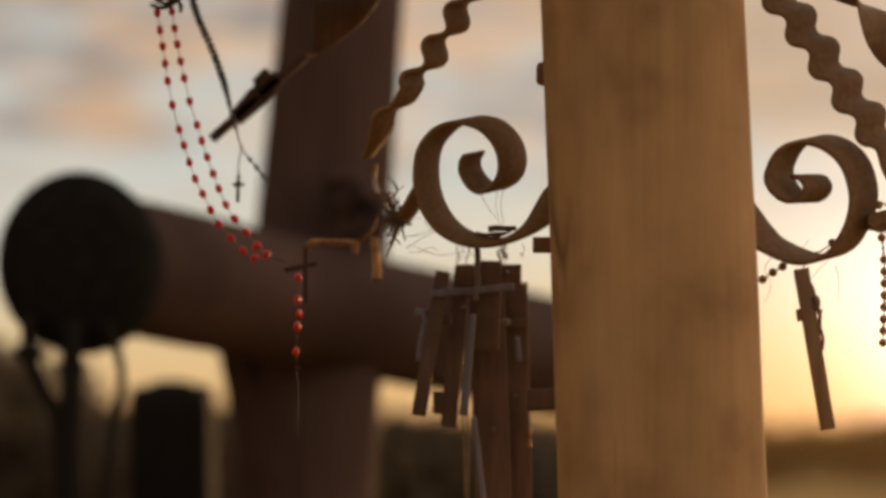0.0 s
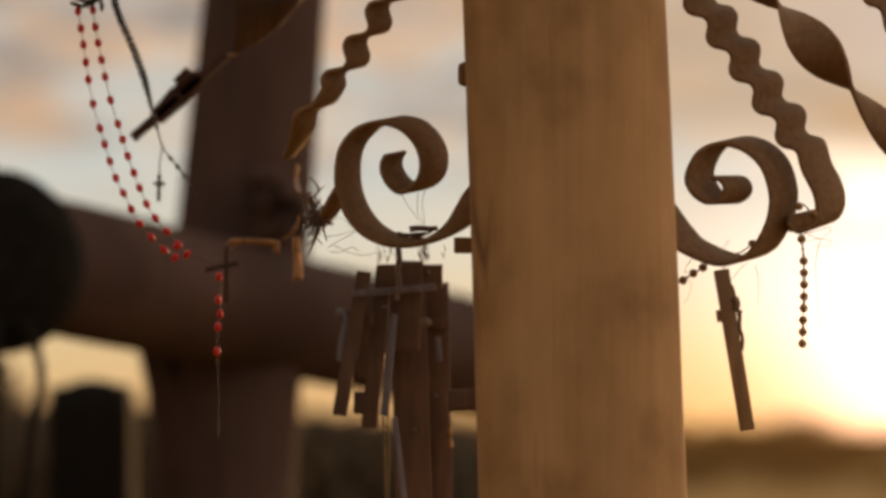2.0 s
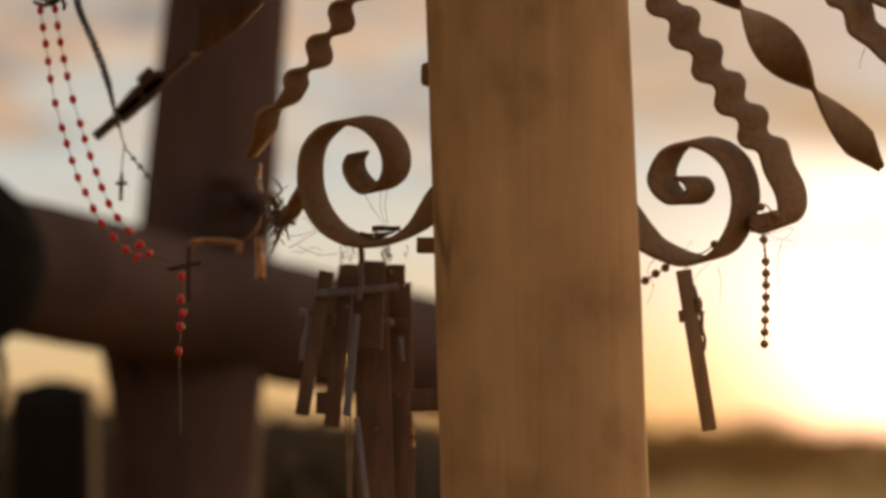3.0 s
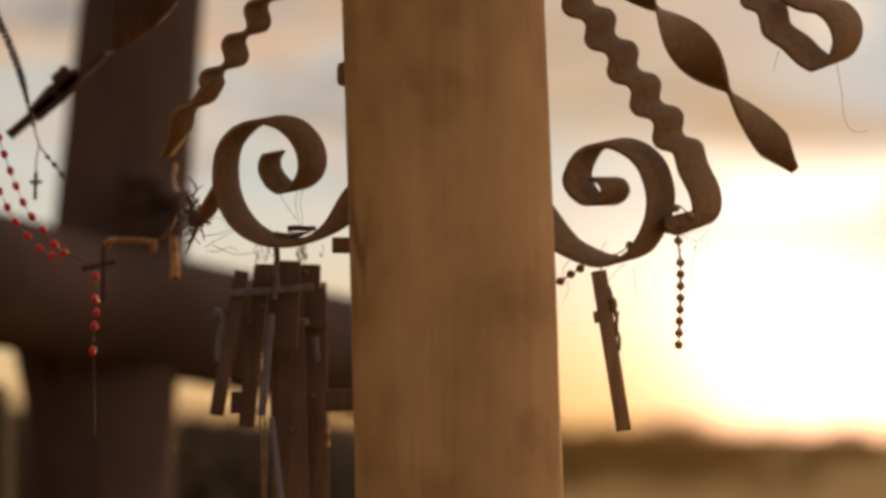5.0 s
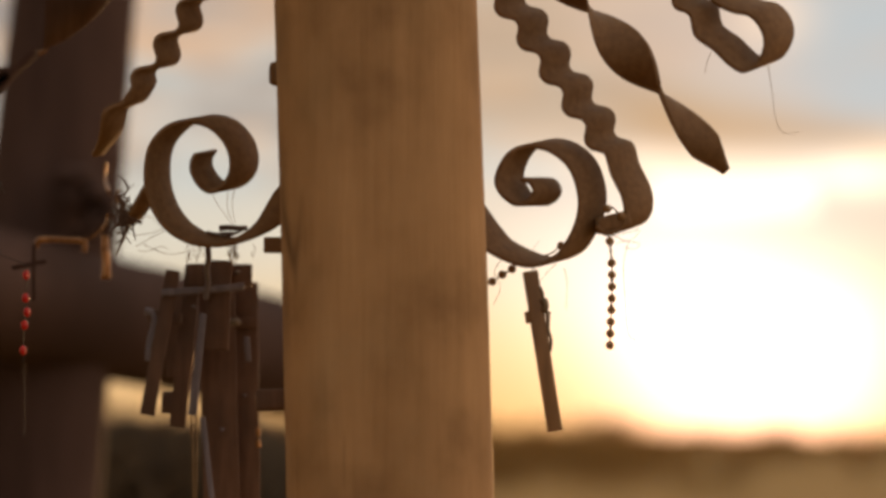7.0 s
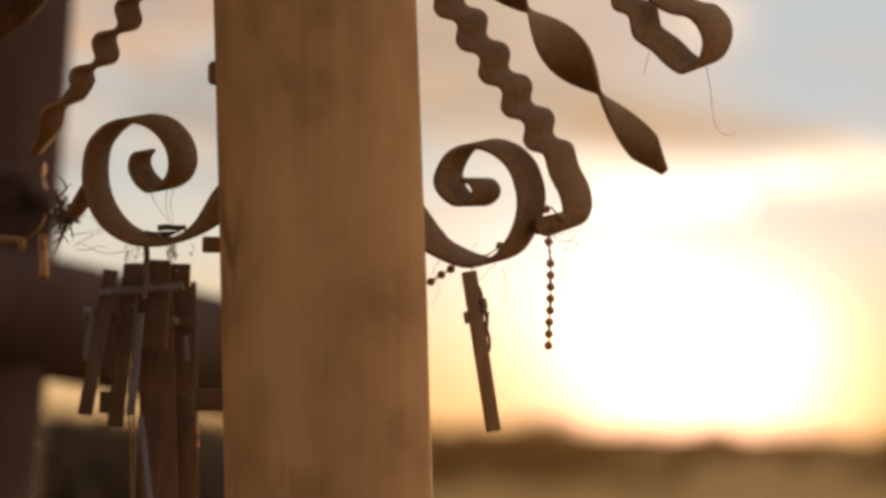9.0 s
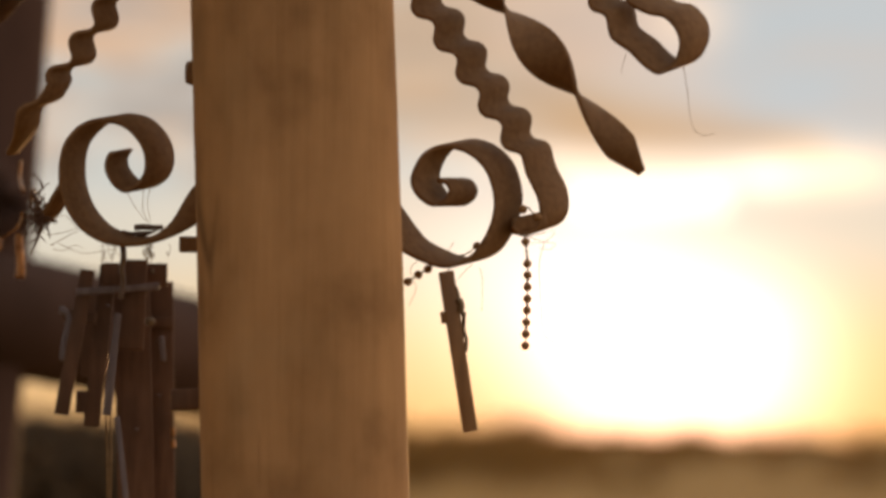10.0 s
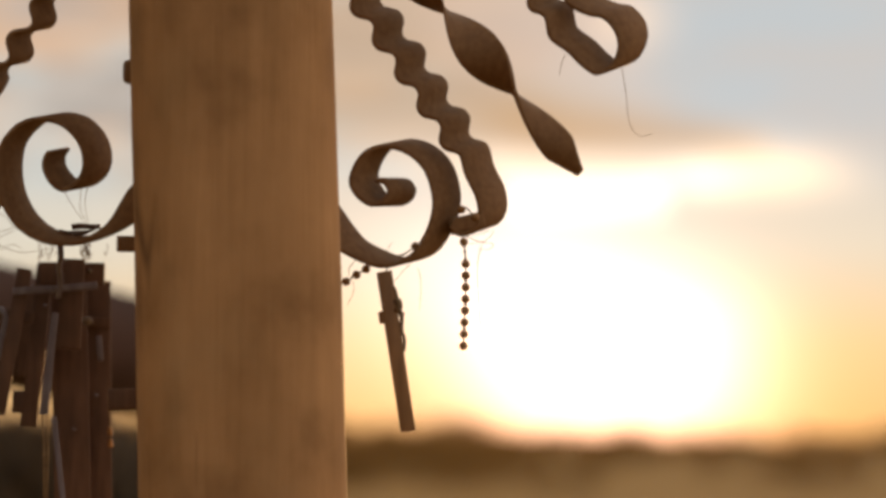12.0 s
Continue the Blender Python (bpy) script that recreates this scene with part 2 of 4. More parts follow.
# ---- builders ----
def mesh_object(name, bm, material, smooth=True):
    bmesh.ops.recalc_face_normals(bm, faces=bm.faces[:])
    me = bpy.data.meshes.new(name)
    bm.to_mesh(me)
    bm.free()
    me.materials.append(material)
    for p in me.polygons:
        p.use_smooth = smooth
    return new(name, me)


def thing(name, at, label, category, group="", kind=""):
    ob = new(name)
    ob.empty_display_size = 0.05
    ob.location = at
    return tagged(ob, label, category, group, kind)


def base_of(ob):
    v = Vector()
    while ob:
        v += ob.location
        ob = ob.parent
    return v


def part(name, bm, material, parent, label="", smooth=True):
    """A mesh built in world metres, hung under its thing."""
    bmesh.ops.translate(bm, vec=-base_of(parent), verts=bm.verts[:])
    ob = mesh_object(name, bm, material, smooth)
    ob.parent = parent
    return tagged(ob, label)


def piece(name, mesh, at, parent, turn=(0, 0, 0), size=(1, 1, 1)):
    """One of many alike pieces that share a mesh."""
    ob = new(name, mesh)
    ob.parent = parent
    ob.location = Vector(at) - base_of(parent)
    ob.rotation_euler, ob.scale = turn, size
    return ob


def spline(pts, n):
    """A smooth line through a few points, n steps, evenly spaced."""
    p = [Vector(q) for q in pts]
    p = [2 * p[0] - p[1]] + p + [2 * p[-1] - p[-2]]
    raw = []
    for i in range(1, len(p) - 2):
        a, b, c, d = p[i - 1:i + 3]
        for k in range(24):
            t = k / 24
            raw.append(0.5 * (2 * b + (c - a) * t + (2 * a - 5 * b + 4 * c - d) * t * t + (3 * b - a - 3 * c + d) * t ** 3))
    raw.append(p[-2])
    run = [0.0]
    for a, b in zip(raw, raw[1:]):
        run.append(run[-1] + (b - a).length)
    out, j = [], 0
    for k in range(n + 1):
        s = run[-1] * k / n
        while j < len(run) - 2 and run[j + 1] < s:
            j += 1
        f = (s - run[j]) / max(1e-9, run[j + 1] - run[j])
        out.append(raw[j].lerp(raw[j + 1], f))
    return out


def tangents(line):
    return [(line[min(i + 1, len(line) - 1)] - line[max(i - 1, 0)]).normalized() for i in range(len(line))]


def loft(bm, rings, closed=True, caps=True):
    vs = [[bm.verts.new(v) for v in r] for r in rings]
    n = len(vs[0])
    for a, b in zip(vs, vs[1:]):
        for i in range(n if closed else n - 1):
            bm.faces.new((a[i], a[(i + 1) % n], b[(i + 1) % n], b[i]))
    if caps:
        bm.faces.new(vs[0][::-1])
        bm.faces.new(vs[-1])
    return bm


def tube(line, r, sides=6, bm=None, taper=1.0):
    bm = bm or bmesh.new()
    rings, side = [], None
    for i, (c, t) in enumerate(zip(line, tangents(line))):
        ref = side or (Vector((0, 1, 0)) if abs(t.y) < 0.8 else Vector((1, 0, 0)))
        side = (ref - t * ref.dot(t)).normalized()
        up = t.cross(side)
        k = r * (1 + (taper - 1) * i / (len(line) - 1))
        rings.append([c + k * (math.cos(a) * side + math.sin(a) * up) for a in (2 * math.pi * q / sides for q in range(sides))])
    return loft(bm, rings)


def ribbon(line, across, thick=0.005):
    """A flat iron bar bent on its flat side: it follows line and is as wide as the vector across (one, or one a point)."""
    bm, rings = bmesh.new(), []
    for i, (c, t) in enumerate(zip(line, tangents(line))):
        w = across[i] if isinstance(across, list) else across
        n = t.cross(w).normalized() * (thick / 2)
        e = w.normalized() * min(0.0012, w.length * 0.2)
        rings.append([c + n * 0.5, c + n + e, c + w + n - e, c + w + n * 0.5, c + w - n * 0.5, c + w - n - e, c - n + e, c - n * 0.5])
    return loft(bm, rings)


def bar(a, b, w0, w1, deep, bevel=0.0012, bm=None, lean=0.0):
    """A tapered batten from a to b, w0 and w1 wide across the view, deep along it, with broken edges."""
    made = bmesh.new()
    a, b = Vector(a), Vector(b)
    t = (b - a).normalized()
    back = Vector((math.sin(lean), math.cos(lean), 0))
    back = (back - t * back.dot(t)).normalized()
    side = t.cross(back)
    rings = [[c + side * (sx * w / 2) + back * (sy * deep / 2) for sx, sy in ((-1, -1), (1, -1), (1, 1), (-1, 1))] for c, w in ((a, w0), (b, w1))]
    loft(made, rings)
    bmesh.ops.bevel(made, geom=made.edges[:], offset=bevel, segments=2, affect="EDGES", profile=0.6)
    if bm is None:
        return made
    tmp = bpy.data.meshes.new("tmp")
    made.to_mesh(tmp)
    made.free()
    bm.from_mesh(tmp)
    bpy.data.meshes.remove(tmp)
    return bm


def log(a, b, r0, r1, rough=0.004, sides=40, steps=60, square=2.0, turn=0.0, seed=0.0, bm=None):
    """A hewn trunk from a to b: round (square=2) to squared (8), uneven along its length."""
    bm = bm or bmesh.new()
    a, b = Vector(a), Vector(b)
    t = (b - a).normalized()
    ref = Vector((1, 0, 0)) if abs(t.x) < 0.9 else Vector((0, 1, 0))
    u = (ref - t * ref.dot(t)).normalized()
    v = t.cross(u)
    rings = []
    for i in range(steps + 1):
        f = i / steps
        r = r0 + (r1 - r0) * f
        if i in (0, steps):
            r *= 0.93
        c = a.lerp(b, f)
        ring = []
        for q in range(sides):
            g = 2 * math.pi * q / sides
            k = (abs(math.cos(g - turn)) ** square + abs(math.sin(g - turn)) ** square) ** (-1 / square)
            d = u * math.cos(g) + v * math.sin(g)
            nz = noise.noise(Vector((d.x * 2.2 + seed, d.y * 2.2, f * (b - a).length * 2.0))) + 0.4 * noise.noise(Vector((d.x * 9 + seed, d.y * 9, f * (b - a).length * 5)))
            ring.append(c + d * (r * k + rough * nz))
        rings.append(ring)
    return loft(bm, rings)


def ball(name, r, material, stretch=1.0, u=12, v=8):
    bm = bmesh.new()
    bmesh.ops.create_uvsphere(bm, u_segments=u, v_segments=v, radius=r)
    bmesh.ops.scale(bm, vec=(1, 1, stretch), verts=bm.verts[:])
    me = bpy.data.meshes.new(name)
    bm.to_mesh(me)
    bm.free()
    me.materials.append(material)
    for p in me.polygons:
        p.use_smooth = True
    return me


def along(t):
    """The turn that lays z along t."""
    return Vector((0, 0, 1)).rotation_difference(t).to_euler()


# ---- ground and far woods ----
def lie(r):
    """The field is level round the crosses and rises to a low crest far off."""
    f = min(1.0, max(0.0, (r - 60) / 170))
    return 8.3 * f * f * (3 - 2 * f)


def build_ground():
    bm = bmesh.new()
    n = 120
    radii = [2, 5, 10, 20, 40, 60, 75, 90, 105, 120, 135, 150, 165, 180, 195, 210, 225, 240, 320, 700, 1500, 4000]
    rows = []
    for r in radii:
        rows.append([bm.verts.new((r * math.cos(q), r * math.sin(q), lie(r) + (0.02 if r < 60 else 0.25) * noise.noise(Vector((r * math.cos(q), r * math.sin(q), 0)) * (1 if r < 60 else 0.04))))
                     for q in (2 * math.pi * k / n for k in range(n))])
    mid = bm.verts.new((0, 0, 0))
    for k in range(n):
        bm.faces.new((mid, rows[0][k], rows[0][(k + 1) % n]))
        for a, b in zip(rows, rows[1:]):
            bm.faces.new((a[k], b[k], b[(k + 1) % n], a[(k + 1) % n]))
    tagged(mesh_object("ground", bm, M_GRASS), "dry golden grass field rising to a low crest", "ground", kind="structure")


def leaves(vs, fs, c, rx, rz, n, size, rng):
    """Small leaf-clump quads in an uneven crown round c."""
    for _ in range(n):
        d = Vector((rng.gauss(0, 1), rng.gauss(0, 1), rng.gauss(0, 1))).normalized() * (0.35 + 0.65 * rng.random() ** 0.5)
        p = c + Vector((d.x * rx, d.y * rx, d.z * rz * (0.8 + 0.4 * rng.random())))
        a = Vector((rng.gauss(0, 1), rng.gauss(0, 1), rng.gauss(0, 1))).normalized()
        b = a.orthogonal().normalized()
        s = size * (0.6 + 0.8 * rng.random())
        k = len(vs)
        vs.extend([p - a * s, p + b * s * 0.6, p + a * s, p - b * s * 0.6])
        fs.append((k, k + 1, k + 2, k + 3))


def build_woods():
    rng = random.Random(4)
    vs, fs = [], []
    a = -24.0
    while a < 26:
        for row in range(3):
            az_ = a + rng.uniform(-0.3, 0.3)
            d = 230 + 25 * row + rng.uniform(-8, 8)
            top = 2.26 - 0.045 * (az_ - 4) + 0.40 * math.exp(-((az_ - 4.6) / 0.45) ** 2) - 0.22 * math.exp(-((az_ - 11.6) / 0.8) ** 2)
            top += 0.30 * noise.noise(Vector((az_ * 1.1, row, 0)))
            h, g = EYE + d * math.tan(radians(top)), lie(d) - 0.3
            x, y = d * math.sin(radians(az_)), d * math.cos(radians(az_))
            leaves(vs, fs, Vector((x, y, g + (h - g) * 0.56)), 1.7 + rng.random(), (h - g) * 0.44, 120, 0.34, rng)
            k = len(vs)
            vs.extend([Vector((x - 0.1, y, g)), Vector((x + 0.1, y, g)), Vector((x + 0.03, y + 0.05, g + (h - g) * 0.8)), Vector((x, y + 0.15, g))])
            fs.extend([(k, k + 1, k + 2), (k + 1, k + 3, k + 2), (k + 3, k, k + 2)])
        a += 0.42
    for _ in range(620):
        az_, d = rng.uniform(-24, 26), 228 - 85 * rng.random() ** 1.7
        x, y, g, h = d * math.sin(radians(az_)), d * math.cos(radians(az_)), lie(d) - 0.2, rng.uniform(0.8, 2.2)
        leaves(vs, fs, Vector((x, y, g + h * 0.5)), rng.uniform(0.9, 2.6), h * 0.5, 60, 0.3, rng)
    me = bpy.data.meshes.new("far_woods")
    me.from_pydata([tuple(v) for v in vs], [], fs)
    me.materials.append(M_WOODS)
    tagged(new("far_woods", me), "far line of dark woods under the evening sky", "woods", kind="stuff")


def build_shrubs():
    """Dark shrubs in a loose row beyond the crosses; the first is the tallest."""
    rows = [(-3.5, 14, 2.30), (-2.95, 14.2, 1.98), (-2.4, 14, 1.96), (-1.85, 14.3, 1.97), (-1.3, 14, 1.93), (-0.8, 14.2, 1.90), (-0.3, 14, 1.80)]
    for k, at in enumerate(rows):
        rng = random.Random(30 + k)
        h = at[2]
        sh = thing("shrub", (at[0], at[1], 0), "dark leafy shrub beyond the wooden crosses", "shrub", "row of shrubs")
        vs, fs = [], []
        for q in range(16):
            leaves(vs, fs, Vector((rng.uniform(-0.34, 0.34), rng.uniform(-0.3, 0.3), h - 0.2 if q % 2 else rng.uniform(0.3, h - 0.3))), 0.36, 0.28, 190, 0.06, rng)
        me = bpy.data.meshes.new("crown")
        me.from_pydata([tuple(v) for v in vs], [], fs)
        me.materials.append(M_SHRUB)
        new("crown", me).parent = sh
        for q in range(4):
            dx, dy = rng.uniform(-0.3, 0.3), rng.uniform(-0.25, 0.25)
            part("stem", tube(spline([(at[0], at[1], 0), (at[0] + dx * 0.4, at[1] + dy * 0.4, 0.6), (at[0] + dx, at[1] + dy, h * 0.8)], 10), 0.025, 6, taper=0.3), M_LOG, sh)


build_ground()
build_woods()
build_shrubs()

# ---- the near cross: a squared post with an iron sunburst on its far side ----
ACROSS_W = Vector((0.0305, 0.027, 0.0130))
ACROSS_L = Vector((0.0208, 0.027, 0.0090))


def on_line(a, b, z):
    a, b = Vector(a), Vector(b)
    return a.lerp(b, (z - a.z) / (b.z - a.z))


def ease(f, a, b):
    f = min(1.0, max(0.0, (f - a) / (b - a)))
    return f * f * (3 - 2 * f)


def wavy(a, b, waves, amp, tail, n_tail=26):
    """A line of even waves from a to b that runs on through the points of tail."""
    a, b = Vector(a), Vector(b)
    t = (b - a).normalized()
    side = Vector((-t.z, 0, t.x)).normalized()
    n = waves * 12
    line = []
    for i in range(n + 1):
        s = math.sin(2 * math.pi * waves * i / n)
        line.append(a.lerp(b, i / n) + side * amp * s * (1.25 - 0.25 * s * s))
    if tail:
        line += spline([line[-1], *tail], n_tail)[1:]
    return line


def build_near_cross():
    top, low = (-0.0049, 2.6, 1.9104), (0.0087, 2.6, 1.4384)
    foot, head = on_line(top, low, 0.0), on_line(top, low, 2.7)
    cr = thing("wayside_cross", foot, "weathered brown wooden cross post with iron sunburst ornament", "cross")
    part("post", log(foot, head, 0.0984, 0.0954, 0.0030, 64, 220, 3.0, 0.0, 1.7), M_POST, cr)
    # iron ends that stick out behind the post
    part("iron_end", bar(*[(-0.0964, 2.7, 1.8573), (-0.1109, 2.7, 1.8575)], 0.027, 0.022, 0.012, 0.005), M_IRON, cr)
    part("iron_end", bar(*[(-0.0918, 2.7, 1.6873), (-0.1151, 2.7, 1.6876)], 0.015, 0.015, 0.012), M_IRON, cr)
    part("wooden_end", bar((-0.1224, 2.72, 1.5363), (-0.0757, 2.72, 1.5377), 0.021, 0.0205, 0.02, 0.002), M_DARKWOOD, cr, "short dark wooden batten end")
    # scrolls
    right = spline([(0.0542, 2.7, 1.7456), (0.0765, 2.7, 1.715), (0.0904, 2.7, 1.6956), (0.1054, 2.7, 1.6811), (0.1403, 2.7, 1.6674), (0.1681, 2.7, 1.6747), (0.1832, 2.7, 1.6932), (0.1922, 2.7, 1.7156), (0.1933, 2.7, 1.738), (0.185, 2.7, 1.7633), (0.1672, 2.7, 1.78), (0.1443, 2.7, 1.7855), (0.1237, 2.7, 1.7769), (0.112, 2.7, 1.7544), (0.1165, 2.7, 1.7387), (0.131, 2.7, 1.7284), (0.1438, 2.7, 1.7321), (0.1494, 2.7, 1.7411), (0.1449, 2.7, 1.7501), (0.1371, 2.7, 1.7523)], 150)
    turn = [Vector((0.0290, 0.027, 0.0098 - 0.0062 * ease(f, 0.82, 0.92))) for f in (i / 150 for i in range(151))]
    part("scroll", ribbon(right, turn), M_IRON, cr)
    left = spline([(-0.0766, 2.7, 1.7285), (-0.0917, 2.7, 1.713), (-0.1084, 2.7, 1.702), (-0.1256, 2.7, 1.6944), (-0.1445, 2.7, 1.6895), (-0.1612, 2.7, 1.6872), (-0.1801, 2.7, 1.6882), (-0.1951, 2.7, 1.6928), (-0.2102, 2.7, 1.7024), (-0.2224, 2.7, 1.7177), (-0.2302, 2.7, 1.7368), (-0.2327, 2.7, 1.7571), (-0.2302, 2.7, 1.7796), (-0.2224, 2.7, 1.7941), (-0.21, 2.7, 1.8047), (-0.1915, 2.7, 1.8095), (-0.1714, 2.7, 1.8048), (-0.157, 2.7, 1.7916), (-0.1498, 2.7, 1.7764), (-0.1493, 2.7, 1.7601), (-0.156, 2.7, 1.7472), (-0.1688, 2.7, 1.7401), (-0.18, 2.7, 1.7464), (-0.1872, 2.7, 1.7594), (-0.1872, 2.7, 1.7701), (-0.1832, 2.7, 1.7773)], 160)
    turn = [(Vector((0.0262, 0.027, 0.0092)) * (1 - 0.24 * ease(f, 0.84, 0.98) - 0.12 * ease(f, 0.2, 0.3) * (1 - ease(f, 0.5, 0.62)))).lerp(Vector((-0.004, 0.006, 0.038)), 1 - ease(f, 0.05, 0.25)) for f in (i / 160 for i in range(161))]
    part("scroll", ribbon(left, turn), M_IRON, cr)
    # wavy rays
    ends = [(0.0795, 2.7, 1.981), (0.2123, 2.7, 1.7821)]
    hook = [(0.2204, 2.7, 1.7777), (0.2259, 2.7, 1.7581), (0.2365, 2.7, 1.7357), (0.2387, 2.7, 1.7172), (0.2325, 2.7, 1.7037), (0.2191, 2.7, 1.6986), (0.2096, 2.7, 1.7063)]
    part("wavy_ray", ribbon(wavy(*ends, 6, 0.0055, hook), ACROSS_W), M_IRON, cr)
    ends = [(-0.1571, 2.7, 1.9823), (-0.2450, 2.7, 1.845)]
    hook = [(-0.2487, 2.7, 1.8374), (-0.256, 2.7, 1.8273), (-0.2673, 2.7, 1.8229), (-0.274, 2.7, 1.8168), (-0.2767, 2.71, 1.8042), (-0.2815, 2.73, 1.7935), (-0.2904, 2.76, 1.7841)]
    ray = wavy(*ends, 4, 0.0066, hook, 24)
    part("wavy_ray", ribbon(ray, [ACROSS_L * (1 - 0.5 * ease(i / len(ray), 0.8, 1.0)) for i in range(len(ray))]), M_IRON, cr)
    part("collar", ribbon(spline([(-0.2307, 2.72, 1.754), (-0.2402, 2.72, 1.7371), (-0.2496, 2.73, 1.7226), (-0.2616, 2.75, 1.7147)], 20), Vector((0.015, 0.016, 0.004)), 0.006), M_IRON, cr)
    ends = [(0.2418, 2.7, 2.0138), (0.2991, 2.7, 1.9219)]
    hook = [(0.3058, 2.7, 1.9163), (0.3097, 2.7, 1.8981), (0.317, 2.7, 1.8908), (0.3283, 2.7, 1.883), (0.3406, 2.7, 1.8706), (0.3502, 2.7, 1.8633), (0.3581, 2.7, 1.8611), (0.3723, 2.7, 1.8693), (0.3792, 2.7, 1.8876), (0.3754, 2.7, 1.9046), (0.3636, 2.7, 1.9176), (0.3483, 2.7, 1.9209), (0.3342, 2.7, 1.927), (0.3257, 2.7, 1.9348), (0.3247, 2.7, 1.9491)]
    ray = wavy(*ends, 3, 0.0055, hook, 70)
    part("wavy_ray", ribbon(ray, [ACROSS_W + Vector((0.0035 * ease(i / len(ray), 0.62, 0.78), 0, 0.0018)) for i in range(len(ray))]), M_IRON, cr)
    part("collar", bar(*[(0.2122, 2.712, 1.7077), (0.2448, 2.712, 1.7147)], 0.0150, 0.0160, 0.024, 0.002), M_IRON, cr)
    # a plain bar above, from which the rosaries hang
    part("iron_bar", ribbon(spline([(-0.0148, 2.72, 1.9855), (-0.1387, 2.72, 1.9963), (-0.3093, 2.72, 1.9965), (-0.5218, 2.72, 1.9887)], 40), Vector((0, 0.22, 0.0)), 0.006), M_IRON, cr)
    # a twisted ray, flat bar turned about its length, ending in a point
    axis = spline([(0.1305, 2.7, 2.0076), (0.1995, 2.7, 1.9296), (0.2728, 2.7, 1.8428), (0.3402, 2.7, 1.7608)], 120)
    rows, edge = [], []
    for i, (c, t) in enumerate(zip(axis, tangents(axis))):
        f = i / 120
        u = Vector((-t.z, 0, t.x)).normalized()
        ang = math.pi * (f * 3.0 if f < 0.667 else 2.0 + (f - 0.667) * 2.4)
        w = 0.045 if f < 0.667 else 0.034 * min(1.0, (1 - f) * 7 + 0.3)
        d = (u * math.sin(ang) + Vector((0, 1, 0)) * math.cos(ang)) * w
        edge.append(d)
        rows.append(c - d / 2)
    part("twisted_ray", ribbon(rows, edge, 0.005), M_IRON, cr)


build_near_cross()


# ---- rosaries and small things that hang from the iron ----
def bead_string(name, label, line, spots, mesh, chain_r, chain_mat, group="", beads="bead"):
    th = thing(name, line[0], label, "rosary", group)
    part("chain", tube(line, chain_r, 5), chain_mat, th)
    tg = tangents(line)
    n = len(line) - 1
    for s in spots:
        i = min(n, max(0, round(s * n)))
        piece(beads, mesh, line[i], th, along(tg[i]))
    return th


BEAD = ball("bead", 0.0043, M_BEAD, 1.0)
RED = ball("red_bead", 0.0037, M_RED, 1.35)
TINY = ball("tiny_bead", 0.0026, M_BLACK, 1.2, 8, 6)

hang = spline([(0.222, 2.69, 1.699), (0.2236, 2.69, 1.6895), (0.2252, 2.69, 1.669), (0.225, 2.69, 1.6345), (0.2238, 2.69, 1.6112), (0.2226, 2.69, 1.5841)], 80)
first_rosary = bead_string("rosary", "short string of round brown beads hanging from the iron", hang, [0.08, 0.265, 0.365, 0.46, 0.56, 0.66, 0.76, 0.86, 0.962], BEAD, 0.0007, M_CHAIN)
bm = bmesh.new()
loft(bm, [[Vector(((0.0013 + 0.0004 * math.cos(b)) * math.cos(a), 0.0004 * math.sin(b), (0.0019 + 0.0004 * math.cos(b)) * math.sin(a))) for b in (2 * math.pi * k / 5 for k in range(5))]
          for a in (2 * math.pi * k / 12 for k in range(13))], caps=False)
LINK = bpy.data.meshes.new("link")
bm.to_mesh(LINK)
bm.free()
LINK.materials.append(M_CHAIN)
for k, f in enumerate((0.115, 0.14, 0.165, 0.19, 0.215, 0.315, 0.412, 0.51, 0.61, 0.71, 0.81, 0.91)):
    piece("link", LINK, hang[round(f * 80)], first_rosary, (0, 0, (k % 2) * 1.2))
hang = spline([(0.0928, 2.73, 1.652), (0.108, 2.73, 1.6538), (0.1186, 2.73, 1.6606), (0.1281, 2.73, 1.6662), (0.1377, 2.73, 1.673), (0.1489, 2.73, 1.6793), (0.1658, 2.73, 1.6816), (0.1759, 2.73, 1.6884), (0.1804, 2.73, 1.6918)], 80)
bead_string("rosary", "loose end of a brown bead rosary wound round the scroll", hang, [0.02, 0.17, 0.30, 0.41, 0.66, 0.98], BEAD, 0.0008, M_CHAIN)
hang = spline([(0.21, 2.7, 1.7084), (0.224, 2.7, 1.7253), (0.2312, 2.7, 1.7209), (0.2368, 2.7, 1.7159)], 40)
bead_string("rosary", "few brown beads caught between scroll and ray", hang, [0.5, 0.97], BEAD, 0.0008, M_CHAIN)


def small_cross(name, label, a, b, width, deep, material, arm=None, arm_w=0.0, group="", taper=1.0):
    """A small wooden cross of two battens; arm: the ends of its crossbar."""
    th = thing(name, a, label, "cross", group)
    part("upright", bar(a, b, width, width * taper, deep), material, th)
    if arm:
        part("crossbar", bar(arm[0], arm[1], arm_w, arm_w, deep * 0.9), material, th)
    return th


